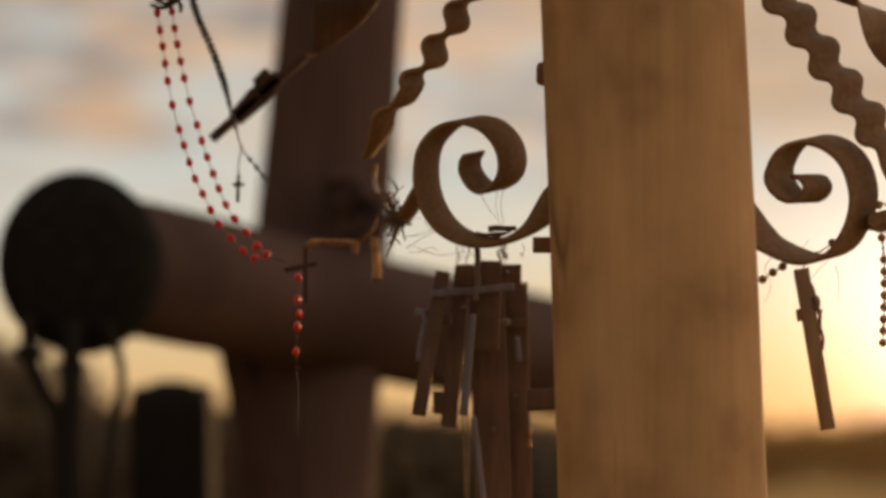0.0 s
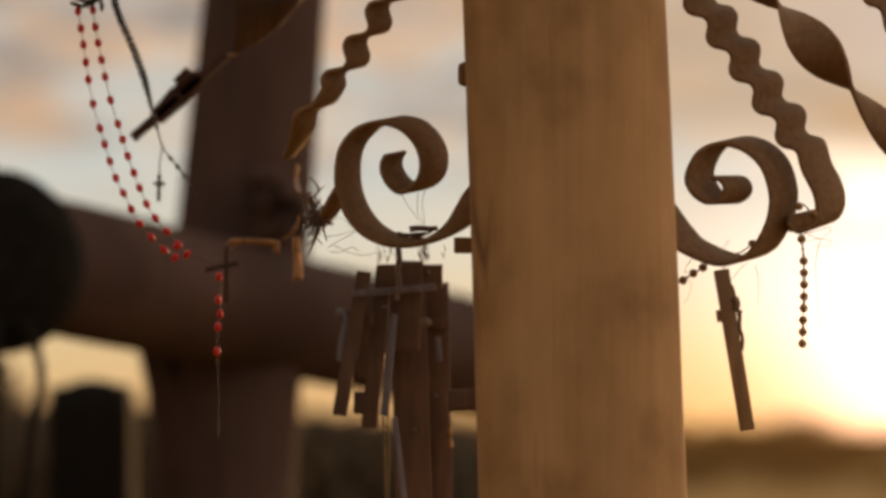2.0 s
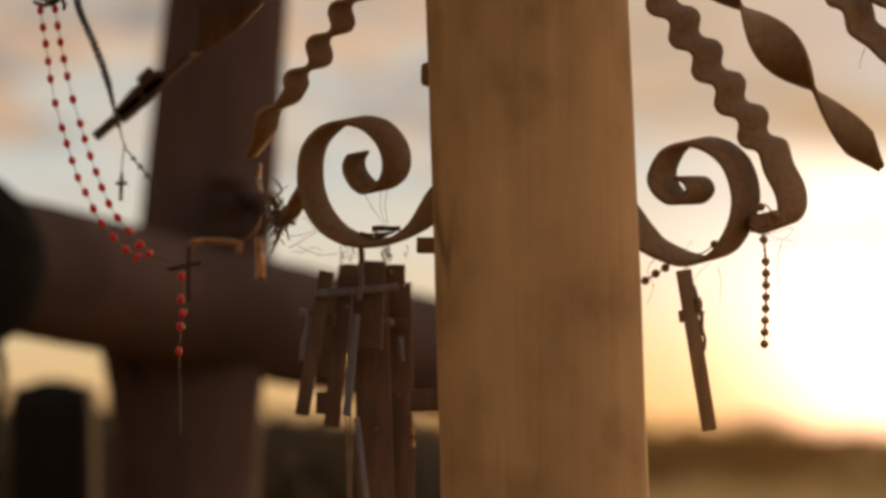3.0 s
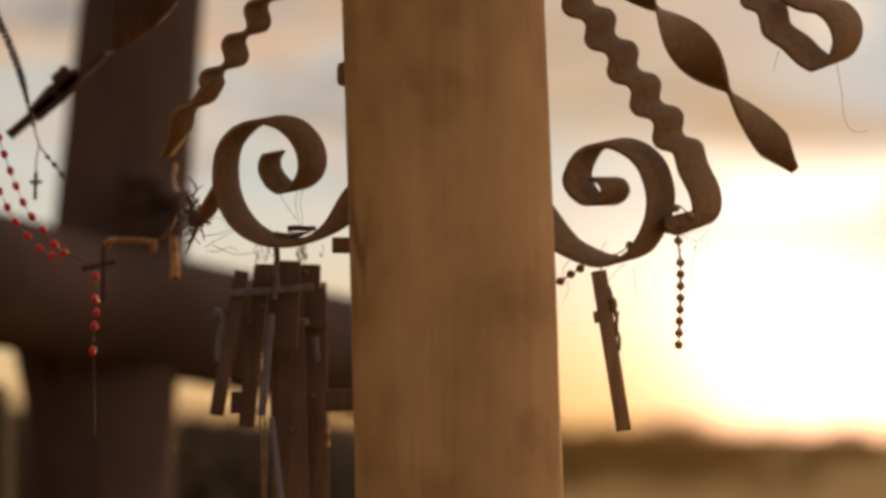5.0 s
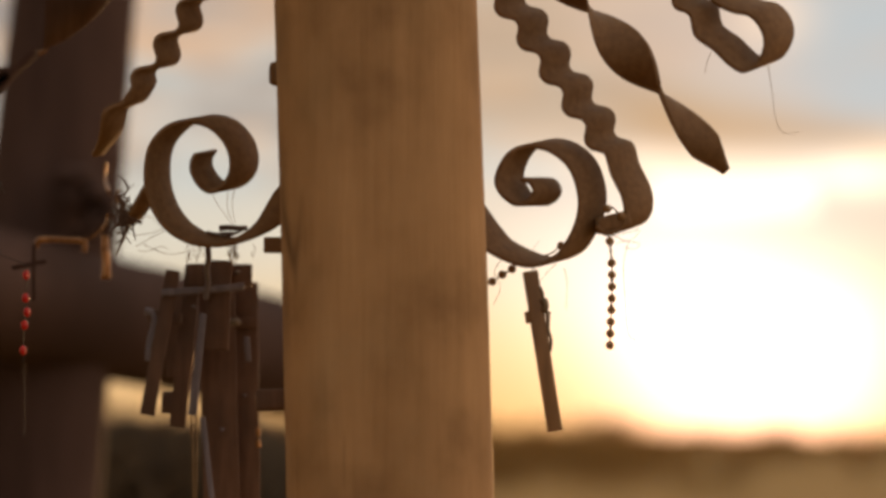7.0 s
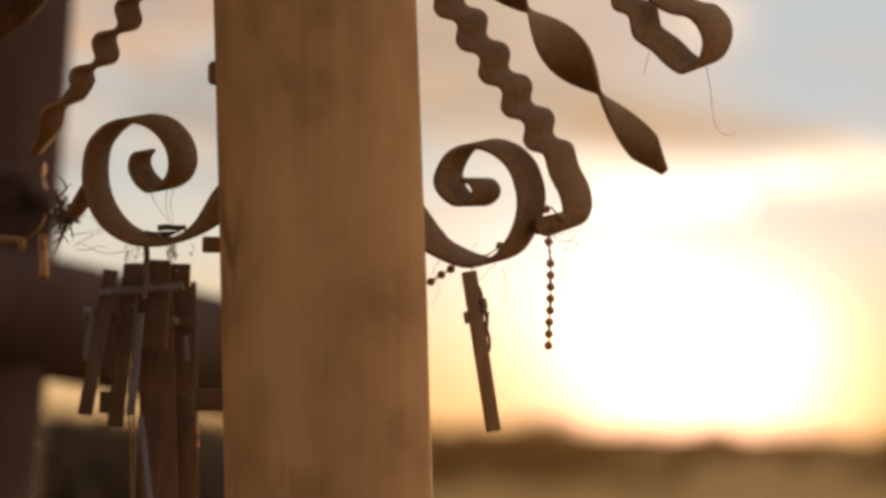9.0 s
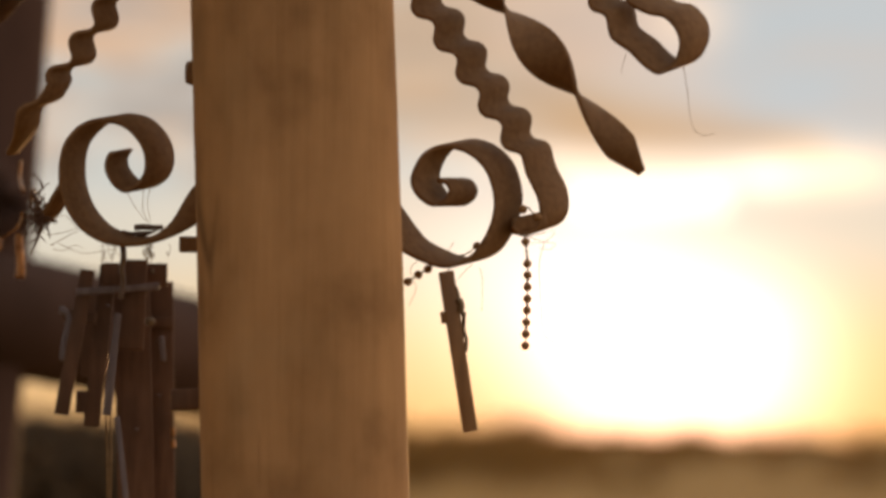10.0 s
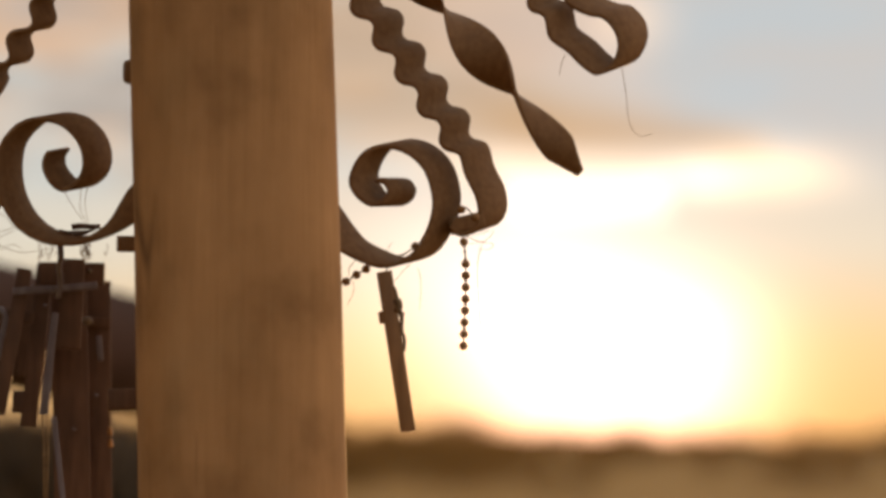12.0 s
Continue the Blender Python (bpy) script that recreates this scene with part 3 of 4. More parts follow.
c1 = small_cross("hanging_crucifix", "brown wooden crucifix hanging edge-on below the scroll", *[(0.1453, 2.69, 1.6608), (0.1688, 2.69, 1.5048)], 0.0148, 0.012, M_BROWNWOOD,
                 [(0.1403, 2.69, 1.6154), (0.1569, 2.69, 1.6177)], 0.0115, taper=0.95)
bm = tube(spline([(0.1545, 2.685, 1.6455), (0.1572, 2.685, 1.6377), (0.1572, 2.685, 1.6322)], 10), 0.0016, 7)
tube(spline([(0.1572, 2.685, 1.6333), (0.1594, 2.685, 1.6272), (0.1583, 2.685, 1.6211)], 10), 0.0042, 8, bm, 0.9)
tube(spline([(0.1583, 2.685, 1.6211), (0.1622, 2.685, 1.6184), (0.1622, 2.685, 1.604), (0.1649, 2.685, 1.5936), (0.1643, 2.685, 1.582)], 24), 0.0022, 7, bm, 0.7)
tube(spline([(0.16, 2.685, 1.6189), (0.1622, 2.685, 1.6184), (0.1638, 2.685, 1.6173)], 6), 0.0031, 8, bm)
part("figure", bm, M_CHAIN, c1, "small cast metal figure")
part("hanger", tube(spline([(0.1459, 2.69, 1.6592), (0.1492, 2.69, 1.6647), (0.1548, 2.69, 1.6681), (0.1592, 2.69, 1.6714)], 12), 0.0006, 5), M_CHAIN, c1)

# the red rosary in two strands, with its pendant
reds = thing("red_rosary", (-0.5099, 2.85, 1.9628), "red bead rosary draped in two strands", "rosary")
for pts in ([(-0.5135, 2.85, 2.0175), (-0.5172, 2.85, 1.9629), (-0.5146, 2.85, 1.9405), (-0.5095, 2.85, 1.9102), (-0.505, 2.85, 1.88), (-0.4993, 2.85, 1.8529), (-0.4919, 2.85, 1.8276), (-0.4845, 2.85, 1.8036), (-0.4753, 2.85, 1.7772), (-0.465, 2.85, 1.7568), (-0.4541, 2.85, 1.7358), (-0.4445, 2.85, 1.7226), (-0.4253, 2.85, 1.7023), (-0.411, 2.85, 1.6926)],
            [(-0.5062, 2.85, 2.0173), (-0.5021, 2.85, 1.9627), (-0.4995, 2.85, 1.9433), (-0.4951, 2.85, 1.9191), (-0.4888, 2.85, 1.8888), (-0.4838, 2.85, 1.8677), (-0.4789, 2.85, 1.8496), (-0.4728, 2.85, 1.8316), (-0.4648, 2.85, 1.8057), (-0.4556, 2.85, 1.7805), (-0.4465, 2.85, 1.7578), (-0.4363, 2.85, 1.7386), (-0.4183, 2.85, 1.7176), (-0.3991, 2.85, 1.6949)]):
    ln = spline(pts, 300)
    part("chain", tube(ln, 0.0005, 5), M_CHAIN, reds)
    tg = tangents(ln)
    s, k = 0.025, 0
    while s < 1.0:
        i = round(s * 300)
        piece("bead", RED, ln[i], reds, along(tg[i]))
        k += 1
        s += 0.052 if k not in (8, 9) else 0.075
ln = spline([(-0.3991, 2.85, 1.6949), (-0.3825, 2.85, 1.6894), (-0.3664, 2.85, 1.6798), (-0.3657, 2.85, 1.6491), (-0.3668, 2.85, 1.6197), (-0.3679, 2.85, 1.595), (-0.3659, 2.85, 1.5492), (-0.3657, 2.85, 1.5071)], 200)
part("chain", tube(ln, 0.0005, 5), M_BLACK, reds)
for at in [(-0.3658, 2.85, 1.6721), (-0.3663, 2.85, 1.6485), (-0.3645, 2.85, 1.6338), (-0.3668, 2.85, 1.6202), (-0.3679, 2.85, 1.5944)]:
    piece("bead", RED, at, reds)
for at in [(-0.4105, 2.85, 1.7051), (-0.3997, 2.85, 1.6961), (-0.4122, 2.85, 1.6927)]:
    piece("bead", RED, at, reds, (0.3, 0.6, 0))
bm = bmesh.new()
for pts in ([(-0.5244, 2.85, 1.963), (-0.5129, 2.85, 1.9592), (-0.5009, 2.85, 1.9627), (-0.4931, 2.85, 1.9698)], [(-0.5221, 2.85, 1.9715), (-0.5099, 2.85, 1.964), (-0.4967, 2.85, 1.9674), (-0.4906, 2.85, 1.9589)], [(-0.519, 2.85, 1.9666), (-0.504, 2.85, 1.9724), (-0.4931, 2.85, 1.9637), (-0.4918, 2.85, 1.954)]):
    tube(spline(pts, 14), 0.0022, 6, bm)
part("knot", bm, M_BLACK, reds, "dark tangled cord knot")

# the dark rosary with a tiny cross
ln = spline([(-0.5031, 2.93, 2.0362), (-0.4965, 2.93, 1.9956), (-0.4901, 2.93, 1.9675), (-0.4712, 2.93, 1.9238), (-0.4568, 2.93, 1.8834), (-0.4492, 2.93, 1.8586), (-0.4398, 2.93, 1.8246), (-0.4354, 2.93, 1.8154), (-0.4182, 2.93, 1.7937), (-0.4009, 2.93, 1.7672)], 260)
dk = bead_string("dark_rosary", "thin black bead rosary with a tiny cross", ln, [0.01 + 0.0215 * k for k in range(33)] + [0.83, 0.87, 0.91, 0.96], TINY, 0.0009, M_BLACK)
twin = [p + Vector((0.0036 * (1 - ease(i / 260, 0.5, 0.62)), 0.002, 0)) for i, p in enumerate(ln)][:160]
part("chain", tube(twin, 0.0009, 5), M_BLACK, dk)
for i in range(6, 158, 6):
    piece("bead", TINY, twin[i], dk, along(tangents(twin)[i]))
part("pendant_chain", tube(spline([(-0.4379, 2.93, 1.8228), (-0.4409, 2.93, 1.8062), (-0.4414, 2.93, 1.7897)], 12), 0.0008, 5), M_BLACK, dk)
bm = bar(*[(-0.4414, 2.93, 1.7909), (-0.4419, 2.93, 1.7615)], 0.0038, 0.0038, 0.002, 0.0005)
bar(*[(-0.4475, 2.93, 1.7805), (-0.4352, 2.93, 1.7804)], 0.004, 0.004, 0.002, 0.0005, bm)
part("tiny_cross", bm, M_BLACK, dk)

# a dark wooden cross that hangs aslant, and the plate above it
c2 = small_cross("slanting_cross", "dark wooden cross hanging aslant by a cord", (-0.4901, 3.05, 1.8477), (-0.3842, 3.05, 1.9414), 0.0105, 0.008, M_LOG)
part("figure", bar((-0.4647, 3.05, 1.8692), (-0.4369, 3.05, 1.8971), 0.019, 0.026, 0.008, 0.004), M_LOG, c2)
part("figure", bar((-0.4394, 3.05, 1.8945), (-0.4127, 3.05, 1.9192), 0.025, 0.018, 0.008, 0.004), M_LOG, c2)
part("crossbar", bar((-0.4393, 3.04, 1.907), (-0.4254, 3.04, 1.9235), 0.013, 0.010, 0.008, 0.003), M_LOG, c2)
part("cord", tube(spline([(-0.3842, 3.05, 1.9414), (-0.3666, 2.97, 1.9277)], 8), 0.0008, 5), M_THREAD, c2)


def plate(c, rx, rz, deep):
    bm = bmesh.new()
    c = Vector(c)
    rings = []
    for d, k in ((-0.5, 0.9), (-0.3, 1.0), (0.3, 1.0), (0.5, 0.9)):
        rings.append([c + Vector((k * rx * math.cos(q), d * deep, k * rz * math.sin(q))) for q in (2 * math.pi * i / 40 for i in range(40))])
    return loft(bm, rings)


pl = thing("pointed_ornament", (-0.3617, 2.95, 1.9244), "dark reddish wooden ornament hanging point down", "ornament")
bm = bmesh.new()
outline = [(-0.3642, 2.95, 1.9241), (-0.3624, 2.95, 1.9471), (-0.3616, 2.95, 2.022), (-0.2609, 2.95, 2.0205), (-0.2922, 2.95, 1.9804), (-0.3113, 2.95, 1.9577), (-0.3377, 2.95, 1.9369)]
loft(bm, [[Vector(p) + Vector((0, d, 0)) for p in outline] for d in (-0.001, 0.001)])
bmesh.ops.bevel(bm, geom=bm.edges[:], offset=0.0004, segments=2, affect="EDGES")
part("blade", bm, M_DARKWOOD, pl)
# bright brass-coloured tube added for the highlight at the point
part("tip_highlight", tube(spline([(-0.3599, 2.95, 1.925), (-0.3648, 2.95, 1.9226), (-0.3685, 2.95, 1.9202)], 6), 0.0022, 7), M_BRASS, pl)

small_cross("small_cross", "small dark cross hanging beside the red beads", (-0.3671, 2.92, 1.7121), (-0.3668, 2.92, 1.6516), 0.0046, 0.003, M_LOG, [(-0.39, 2.92, 1.6862), (-0.3543, 2.92, 1.6938)], 0.005)
# brass crucifix before the log post
br = thing("brass_crucifix", (-0.3369, 2.97, 1.7208), "small worn brass crucifix figure catching the light", "crucifix")
part("arm", tube(spline([(-0.3715, 2.97, 1.7137), (-0.3678, 2.97, 1.7211), (-0.3524, 2.97, 1.7222), (-0.3369, 2.97, 1.7214), (-0.3234, 2.97, 1.7206), (-0.3184, 2.97, 1.7169)], 24), 0.0034, 8), M_BRASS, br)
part("arm_tip", tube(spline([(-0.3197, 2.97, 1.7237), (-0.319, 2.97, 1.7144), (-0.3203, 2.97, 1.7083)], 8), 0.0034, 8), M_BRASS, br)
part("pendant", tube(spline([(-0.2975, 2.97, 1.727), (-0.2975, 2.97, 1.7154), (-0.2956, 2.97, 1.6958), (-0.2962, 2.97, 1.6792)], 16), 0.0042, 8, taper=1.25), M_BRASS, br)
part("chain", tube(spline([(-0.3049, 3.05, 1.8165), (-0.3051, 3.04, 1.7974), (-0.2967, 3, 1.7765)], 12), 0.0022, 6), M_BRASS, br)
part("chain", tube(spline([(-0.2867, 3, 1.7795), (-0.2873, 3, 1.7633)], 8), 0.002, 6), M_BRASS, br)
part("link", tube(spline([(-0.3184, 2.97, 1.7194), (-0.3061, 2.97, 1.7266), (-0.2975, 2.97, 1.7389), (-0.2702, 2.72, 1.7194)], 10), 0.0016, 6), M_BRASS, br)

# the bundle of small crosses under the other scroll
G = "small crosses hung under the scroll"
small_cross("small_cross", "narrow brown wooden cross hanging aslant in the bundle", *[(-0.214, 2.84, 1.6763), (-0.2393, 2.84, 1.5277)], 0.0148, 0.005, M_DARKWOOD, [(-0.2395, 2.85, 1.6305), (-0.2055, 2.85, 1.6267)], 0.012, G)
small_cross("small_cross", "dark wooden cross with a stepped foot in the bundle", *[(-0.195, 2.87, 1.685), (-0.2107, 2.87, 1.5166)], 0.0168, 0.005, M_DARKWOOD, [(-0.2271, 2.87, 1.5419), (-0.2, 2.87, 1.5411)], 0.022, G)
c5 = small_cross("small_cross", "dark wooden cross with a long grey crossbar", *[(-0.1655, 2.85, 1.6875), (-0.1693, 2.85, 1.5948)], 0.024, 0.006, M_DARKWOOD, None, 0, G)
part("crossbar", bar(*[(-0.2254, 2.835, 1.6525), (-0.1869, 2.835, 1.6551)], 0.0075, 0.0075, 0.005), M_GREY, c5, "pale grey crossbar")
part("crossbar", bar(*[(-0.1893, 2.837, 1.6548), (-0.1403, 2.837, 1.6596)], 0.0065, 0.0075, 0.005), M_GREY, c5, "pale grey crossbar")
c3 = small_cross("wooden_board", "broad dark board with a pale eyelet", *[(-0.1996, 2.86, 1.6734), (-0.1338, 2.86, 1.6728)], 0.0235, 0.006, M_DARKWOOD, None, 0, G)
w3 = small_cross("wooden_board", "dark upright board behind the small crosses", *[(-0.2126, 2.9, 1.663), (-0.2104, 2.9, 1.57)], 0.028, 0.005, M_DARKWOOD, None, 0, G)
small_cross("wooden_strip", "pale grey wooden strip in the bundle", *[(-0.1819, 2.83, 1.6308), (-0.1926, 2.83, 1.527)], 0.0062, 0.003, M_GREY, None, 0, G, 1.5)
small_cross("wooden_strip", "long pale grey strip below the bundle", *[(-0.1848, 2.87, 1.527), (-0.1733, 2.87, 1.4324)], 0.0056, 0.003, M_GREY, None, 0, G)
small_cross("wooden_strip", "short grey strip beside the brown staves", *[(-0.1418, 2.91, 1.613), (-0.1395, 2.91, 1.5868)], 0.0060, 0.003, M_GREY, None, 0, G)
w1 = small_cross("wooden_stave", "wide brown wooden stave nailed in the bundle", *[(-0.1744, 2.92, 1.6687), (-0.1657, 2.92, 1.3975)], 0.038, 0.0025, M_DARKWOOD, None, 0, G)
w2 = small_cross("wooden_stave", "wide dark brown stave with a short crossbar", *[(-0.1478, 2.94, 1.6733), (-0.143, 2.94, 1.3974)], 0.033, 0.0025, M_DARKWOOD, [(-0.1935, 2.935, 1.6279), (-0.1303, 2.935, 1.6292)], 0.012, G)
PALE_DOT = ball("pale_dot", 0.0022, M_GREY, 0.6, 10, 6)
# nail heads added on the staves
piece("pale_dot", PALE_DOT, (-0.1708, 2.916, 1.6113), w1)
piece("pale_dot", PALE_DOT, (-0.1669, 2.916, 1.5158), w1)
piece("pale_dot", PALE_DOT, (-0.1445, 2.936, 1.5525), w2)
EYE_RING = ball("eyelet", 0.0026, M_PALE, 1.0, 10, 8)
piece("eyelet", EYE_RING, (-0.1488, 2.856, 1.6761), c3)
# a small pale bead before the boards
piece("pale_dot", PALE_DOT, (-0.1931, 2.841, 1.6393), w3)
# pale dot put where a small hole lets light through
piece("pale_dot", PALE_DOT, (-0.4612, 3.035, 1.8662), c2)
md = thing("medal", (-0.1526, 2.89, 1.6271), "small pale metal medal hanging on the staves", "medal", G)
part("disc", plate((-0.1526, 2.89, 1.6271), 0.0055, 0.0045, 0.003), M_PALE, md)
c4 = thing("small_figure", (-0.236, 2.85, 1.6304), "small grey metal figure beside the crosses", "figure")
part("body", tube(spline([(-0.2436, 2.85, 1.6352), (-0.236, 2.85, 1.6328), (-0.2337, 2.85, 1.6216), (-0.2384, 2.85, 1.6041), (-0.2407, 2.85, 1.5836)], 20), 0.0040, 8, taper=0.6), M_GREY, c4)
tg_ = thing("amber_tag", (-0.1277, 2.89, 1.5058), "two amber beads on a thread by the post", "pendant")
part("bead", tube(spline([(-0.1278, 2.88, 1.516), (-0.1278, 2.88, 1.5113), (-0.1272, 2.88, 1.5066)], 6), 0.0026, 8), M_BRASS, tg_)
part("bead", tube(spline([(-0.1278, 2.88, 1.5037), (-0.1273, 2.88, 1.4996), (-0.1267, 2.88, 1.4955)], 6), 0.0030, 8), M_BRASS, tg_)
part("thread", tube(spline([(-0.13, 2.88, 1.5495), (-0.1283, 2.88, 1.526), (-0.1273, 2.88, 1.4996)], 10), 0.0006, 5), M_THREAD, tg_)
for pts in ([(-0.1972, 2.88, 1.5322), (-0.1949, 2.88, 1.4911), (-0.1939, 2.88, 1.4325)], [(-0.1925, 2.88, 1.5333), (-0.1908, 2.88, 1.491), (-0.1916, 2.88, 1.4325)]):
    th = thing("thin_cord", pts[0], "thin brown cord hanging below the small crosses", "cord", "thin cords")
    part("cord", tube(spline(pts, 20), 0.0011, 6), M_THREAD, th)
cd = thing("tied_cord", (-0.172, 2.74, 1.6918), "grey cord tying the bundle to the scroll", "cord")
part("cord", tube(spline([(-0.1731, 2.74, 1.6958), (-0.1715, 2.74, 1.6804), (-0.177, 2.8, 1.6733), (-0.1772, 2.83, 1.6634), (-0.1802, 2.84, 1.6468)], 20), 0.0030, 7), M_GREY, cd)

# ---- the log cross behind ----
END_A, END_B = Vector((-0.9169, 4.42, 1.8564)), Vector((-0.0914, 5.75, 1.7585))


def build_log_cross():
    t = (END_B - END_A).normalized()
    top, low = (-0.5673, 5.05, 2.4002), (-0.6376, 5.05, 1.5711)
    foot, head = on_line(top, low, 0.0), on_line(top, low, 3.2)
    lc = thing("log_cross", foot, "large dark tarred log cross with a round crossarm", "cross")
    z0, z1 = Vector(low).z, Vector(top).z
    slope = (0.132 - 0.112) / (z1 - z0)
    part("post", log(foot, head, 0.132 + slope * z0, 0.112 - slope * (3.2 - z1), 0.004, 36, 60, 2.4, 0.3, 5.0), M_LOG, lc)
    arm = part("crossarm", log(END_A, END_B, 0.112, 0.114, 0.004, 40, 40, 2.0, 0, 9.0), M_LOG, lc)
    # the broad round cap on the end of the arm
    c = Vector((-0.9131, 4.34, 1.8428))
    bm, u, v = bmesh.new(), Vector((1, 0, 0)), Vector((0, 0, 1))
    rings = [[c + Vector((0, d, 0)) + u * math.cos(q) * 0.130 * k + v * math.sin(q) * 0.146 * k for q in (2 * math.pi * i / 48 for i in range(48))]
             for d, k in ((0.09, 0.93), (0.075, 0.99), (0.0, 1.0), (-0.02, 0.95), (-0.035, 0.7), (-0.04, 0.2))]
    loft(bm, rings)
    part("brace", bar(*[(-0.7625, 4.95, 1.7824), (-0.7014, 4.95, 1.5275)], 0.05, 0.06, 0.05, 0.004), M_LOG, lc)
    part("end_cap", bm, M_END, arm, "broad blackened round cap")



build_log_cross()
kn = thing("cloth_knot", (-0.5039, 4.9, 2.01), "dark knotted cloth tied on the log post", "cloth")
rng = random.Random(8)
bm = bmesh.new()
for k in range(7):
    a = Vector((-0.5039, 4.9, 2.01)) + Vector((rng.uniform(-0.03, 0.03), 0, rng.uniform(-0.03, 0.04)))
    b = a + Vector((rng.uniform(-0.05, 0.05), -0.02, rng.uniform(-0.10, 0.02)))
    tube(spline([a, a.lerp(b, 0.5) + Vector((rng.uniform(-0.04, 0.04), -0.03, 0)), b], 10), 0.018, 8, bm, 0.6)
part("folds", bm, M_LOG, kn)

# strands that hang from the log's end
for label, pts, r in (("dark cord strand hanging from the log end", [(-0.9831, 4.3, 1.7524), (-0.9786, 4.3, 1.6898), (-0.9571, 4.3, 1.6362), (-0.9339, 4.3, 1.5872), (-0.9249, 4.3, 1.45)], 0.0115),
                      ("thick dark bundle of cords hanging from the log end", [(-0.9107, 4.3, 1.7429), (-0.9106, 4.3, 1.6626), (-0.9115, 4.3, 1.5915), (-0.9115, 4.3, 1.5206), (-0.9094, 4.3, 1.4324)], 0.017),
                      ("dark cord strand curving down from the log end", [(-0.8547, 4.3, 1.7425), (-0.8342, 4.3, 1.68), (-0.832, 4.3, 1.6355), (-0.8438, 4.3, 1.5735), (-0.8559, 4.3, 1.4499)], 0.0075)):
    th = thing("cord_strand", pts[0], label, "cord", "cords on the log end")
    part("cord", tube(spline(pts, 40), r, 8), M_STUB, th)
    if r > 0.01:
        part("knot", tube(spline([Vector(pts[1]) + Vector((dx, 0, dz)) for dx, dz in ((-0.02, 0.0), (0, 0.012), (0.02, 0.0))], 10), 0.012, 8), M_STUB, th)

st = thing("timber_stub", on_line(*[(-0.9598, 5.5, 1.7075), (-0.9544, 5.5, 1.4837)], 0.0), "short dark squared timber post with a peaked top", "post")
pa, pb = [(-0.9597, 5.5, 1.7052), (-0.9544, 5.5, 1.4837)]
bm = log(on_line(pa, pb, 0.0), pa, 0.082, 0.080, 0.002, 32, 30, 8.0, 0, 2.0)
part("body", bm, M_STUB, st)
part("cap", tube([Vector(pa) + Vector((0, 0, -0.004)), Vector(pa) + Vector((0, 0, 0.004)), Vector(pa) + Vector((0, 0, 0.014))], 0.074, 16, taper=0.4), M_STUB, st)


# ---- loose threads and dry stalks caught in the iron ----
def thread(pts, r, label="fine dry thread caught on the iron", name="loose_thread"):
    th = thing(name, pts[0], label, "thread", "loose threads on the iron")
    part("strand", tube(spline(pts, 30), r, 5, taper=0.6), M_THREAD, th)


for pts in ([(0.2267, 2.7, 1.6973), (0.2406, 2.7, 1.6918), (0.2534, 2.7, 1.6896), (0.2489, 2.7, 1.684), (0.2378, 2.7, 1.6851)], [(0.2239, 2.7, 1.6962), (0.2378, 2.7, 1.6991), (0.2535, 2.7, 1.7031), (0.2462, 2.7, 1.6935), (0.2294, 2.7, 1.6895)],
            [(0.2423, 2.7, 1.6896), (0.2377, 2.7, 1.6683), (0.2392, 2.7, 1.6293), (0.2418, 2.7, 1.6015), (0.2512, 2.7, 1.5927)], [(0.3823, 2.7, 1.8676), (0.386, 2.7, 1.8437), (0.3902, 2.7, 1.8098), (0.4002, 2.7, 1.7985), (0.4126, 2.7, 1.8009)],
            [(0.3259, 2.7, 1.8802), (0.3219, 2.7, 1.8688), (0.3201, 2.7, 1.8591)], [(0.1181, 2.7, 1.6734), (0.1109, 2.7, 1.6622), (0.1165, 2.7, 1.6456), (0.1098, 2.7, 1.6289)],
            [(0.172, 2.7, 1.6692), (0.1642, 2.7, 1.6624), (0.1553, 2.7, 1.6513)], [(0.1792, 2.7, 1.6653), (0.182, 2.7, 1.6514), (0.1808, 2.7, 1.6236)],
            [(0.1431, 2.7, 1.6763), (0.1498, 2.7, 1.6847), (0.1543, 2.7, 1.6914)], [(-0.1689, 2.72, 1.7432), (-0.1611, 2.72, 1.729), (-0.1488, 2.72, 1.7119)], [(-0.1436, 2.72, 1.7497), (-0.1476, 2.72, 1.7316), (-0.1444, 2.72, 1.7113)],
            [(-0.1509, 2.72, 1.7475), (-0.1521, 2.72, 1.7261), (-0.1455, 2.72, 1.7091)]):
    thread(pts, 0.00035)
th = thing("twig", (-0.1483, 2.72, 1.7057), "short dark twig lying on the scroll", "twig")
part("stick", tube(spline([(-0.1601, 2.72, 1.7059), (-0.1511, 2.72, 1.7069), (-0.141, 2.72, 1.7062), (-0.1321, 2.72, 1.7067)], 16), 0.0032, 7, taper=0.8), M_DARKWOOD, th)
part("twiglet", tube(spline([(-0.1726, 2.722, 1.7023), (-0.1636, 2.722, 1.7005), (-0.1535, 2.722, 1.7015), (-0.1423, 2.722, 1.702)], 12), 0.0022, 6, taper=0.6), M_DARKWOOD, th)
part("twiglet", tube(spline([(-0.158, 2.722, 1.6982), (-0.1479, 2.722, 1.6998), (-0.1372, 2.722, 1.7042)], 10), 0.002, 6, taper=0.5), M_DARKWOOD, th)
rng = random.Random(5)
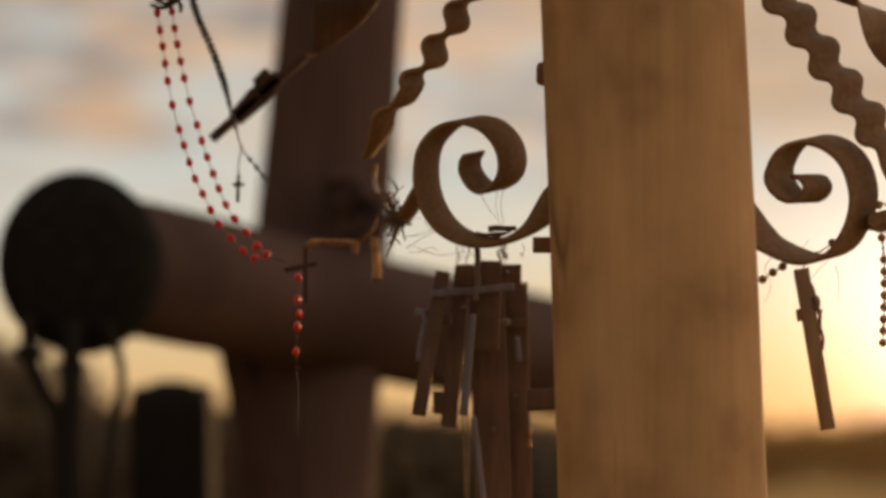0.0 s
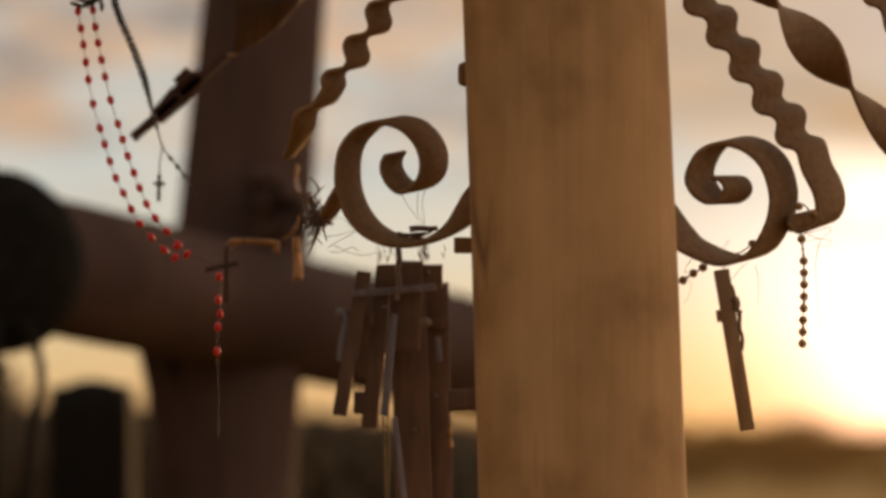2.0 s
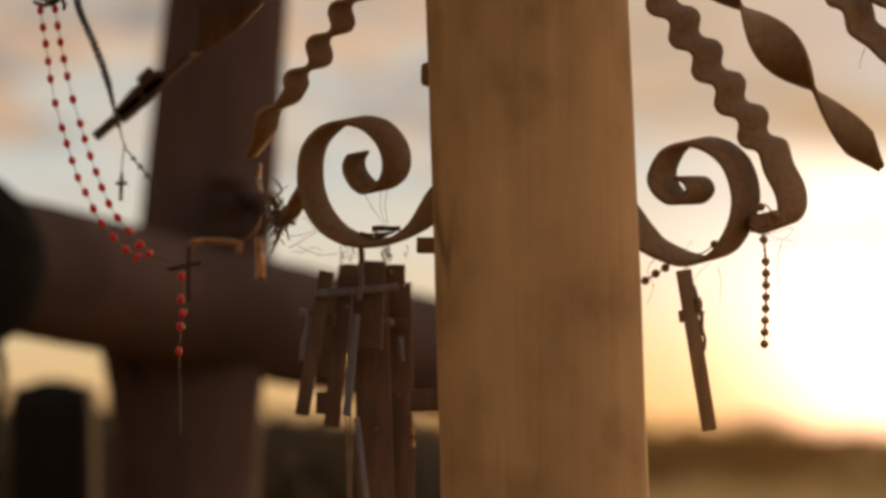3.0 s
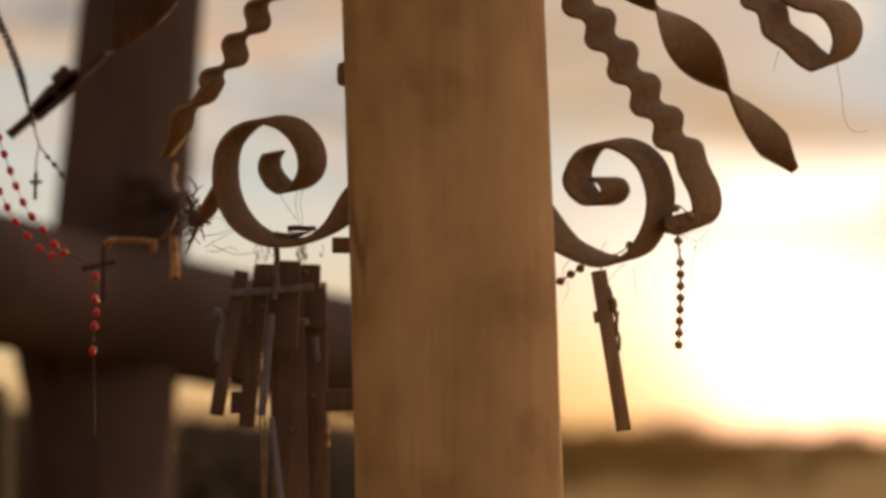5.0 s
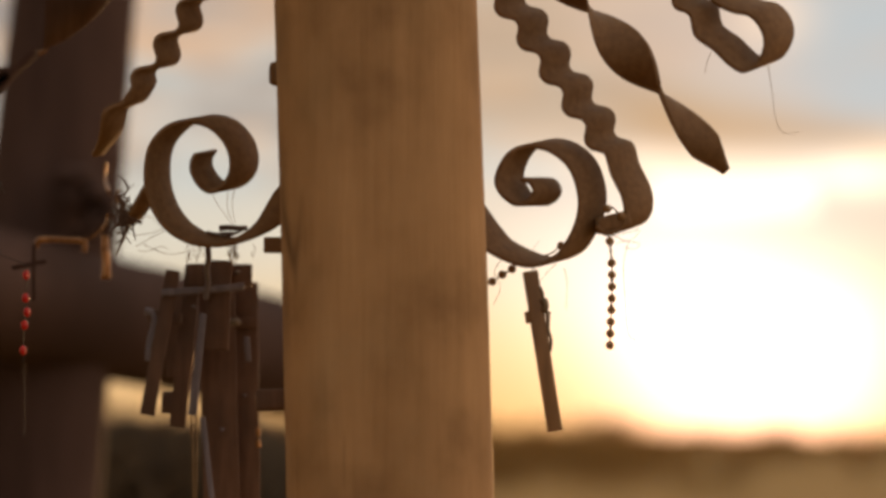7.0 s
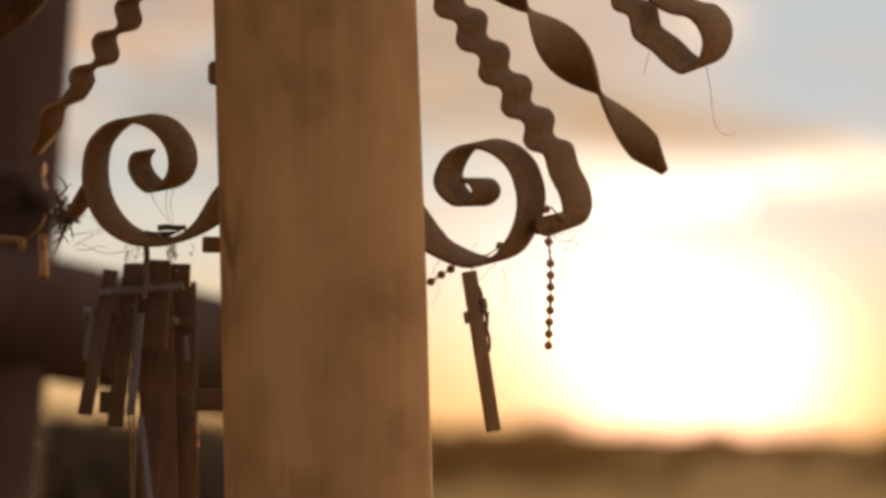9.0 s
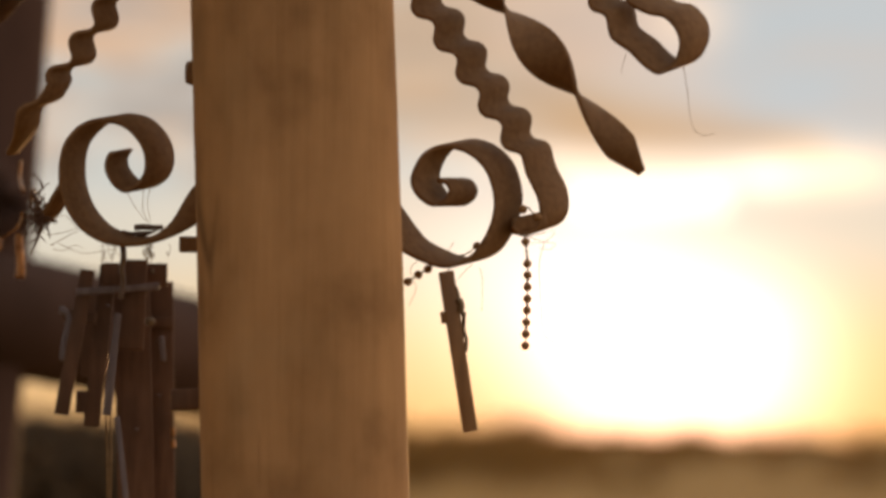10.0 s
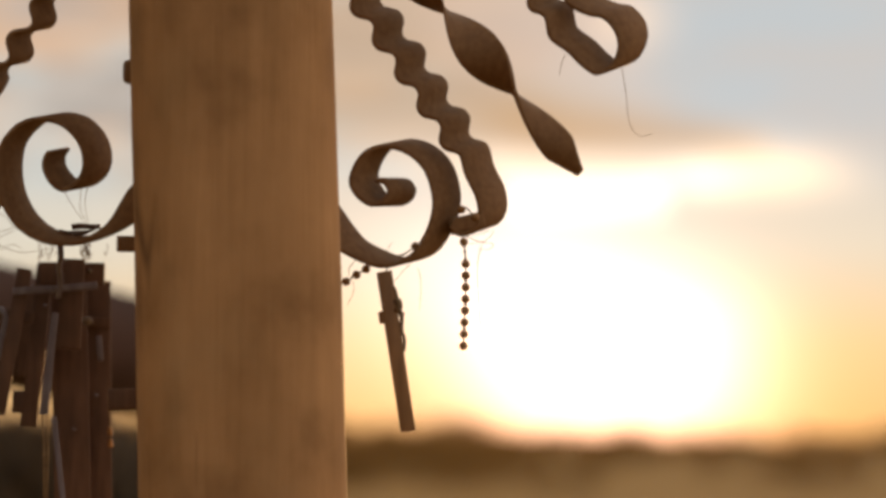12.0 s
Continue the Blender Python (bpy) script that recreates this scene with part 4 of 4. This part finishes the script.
for k in range(5):
    x0, y0 = rng.uniform(-14, 30), rng.uniform(-20, 20)
    base = Vector((-0.2512, 2.74, 1.6954)) + Vector((x0, 0, -y0)) * 0.00055
    run_ = rng.uniform(0.03, 0.07)
    sag = rng.uniform(-0.012, 0.014)
    thread([base, base + Vector((run_ * 0.35, 0.003, sag)), base + Vector((run_ * 0.7, -0.002, sag * 1.2 + 0.004)), base + Vector((run_, 0, sag * 0.4))], 0.00035, "dry stalk curling below the scroll", "dry_stalk")
for k in range(18):
    top_ = Vector((-0.1632, 2.735, 1.6906)) + Vector((rng.choice((-0.021, 0.014, 0.022)) + rng.gauss(0, 0.005), 0, rng.uniform(0, 0.003)))
    drop, curl = rng.uniform(0.010, 0.022), rng.uniform(0.0015, 0.0035) * rng.choice((-1, 1))
    thread([top_, top_ + Vector((curl, 0.002, -drop * 0.35)), top_ + Vector((-curl * 0.4, 0.004, -drop * 0.8)), top_ + Vector((-curl * 0.9, 0.0, -drop * 0.5)), top_ + Vector((curl * 0.3, 0.0, -drop))],
           0.00032, "fine curled wire tying the bundle to the scroll", "tie_wire")
rng = random.Random(21)
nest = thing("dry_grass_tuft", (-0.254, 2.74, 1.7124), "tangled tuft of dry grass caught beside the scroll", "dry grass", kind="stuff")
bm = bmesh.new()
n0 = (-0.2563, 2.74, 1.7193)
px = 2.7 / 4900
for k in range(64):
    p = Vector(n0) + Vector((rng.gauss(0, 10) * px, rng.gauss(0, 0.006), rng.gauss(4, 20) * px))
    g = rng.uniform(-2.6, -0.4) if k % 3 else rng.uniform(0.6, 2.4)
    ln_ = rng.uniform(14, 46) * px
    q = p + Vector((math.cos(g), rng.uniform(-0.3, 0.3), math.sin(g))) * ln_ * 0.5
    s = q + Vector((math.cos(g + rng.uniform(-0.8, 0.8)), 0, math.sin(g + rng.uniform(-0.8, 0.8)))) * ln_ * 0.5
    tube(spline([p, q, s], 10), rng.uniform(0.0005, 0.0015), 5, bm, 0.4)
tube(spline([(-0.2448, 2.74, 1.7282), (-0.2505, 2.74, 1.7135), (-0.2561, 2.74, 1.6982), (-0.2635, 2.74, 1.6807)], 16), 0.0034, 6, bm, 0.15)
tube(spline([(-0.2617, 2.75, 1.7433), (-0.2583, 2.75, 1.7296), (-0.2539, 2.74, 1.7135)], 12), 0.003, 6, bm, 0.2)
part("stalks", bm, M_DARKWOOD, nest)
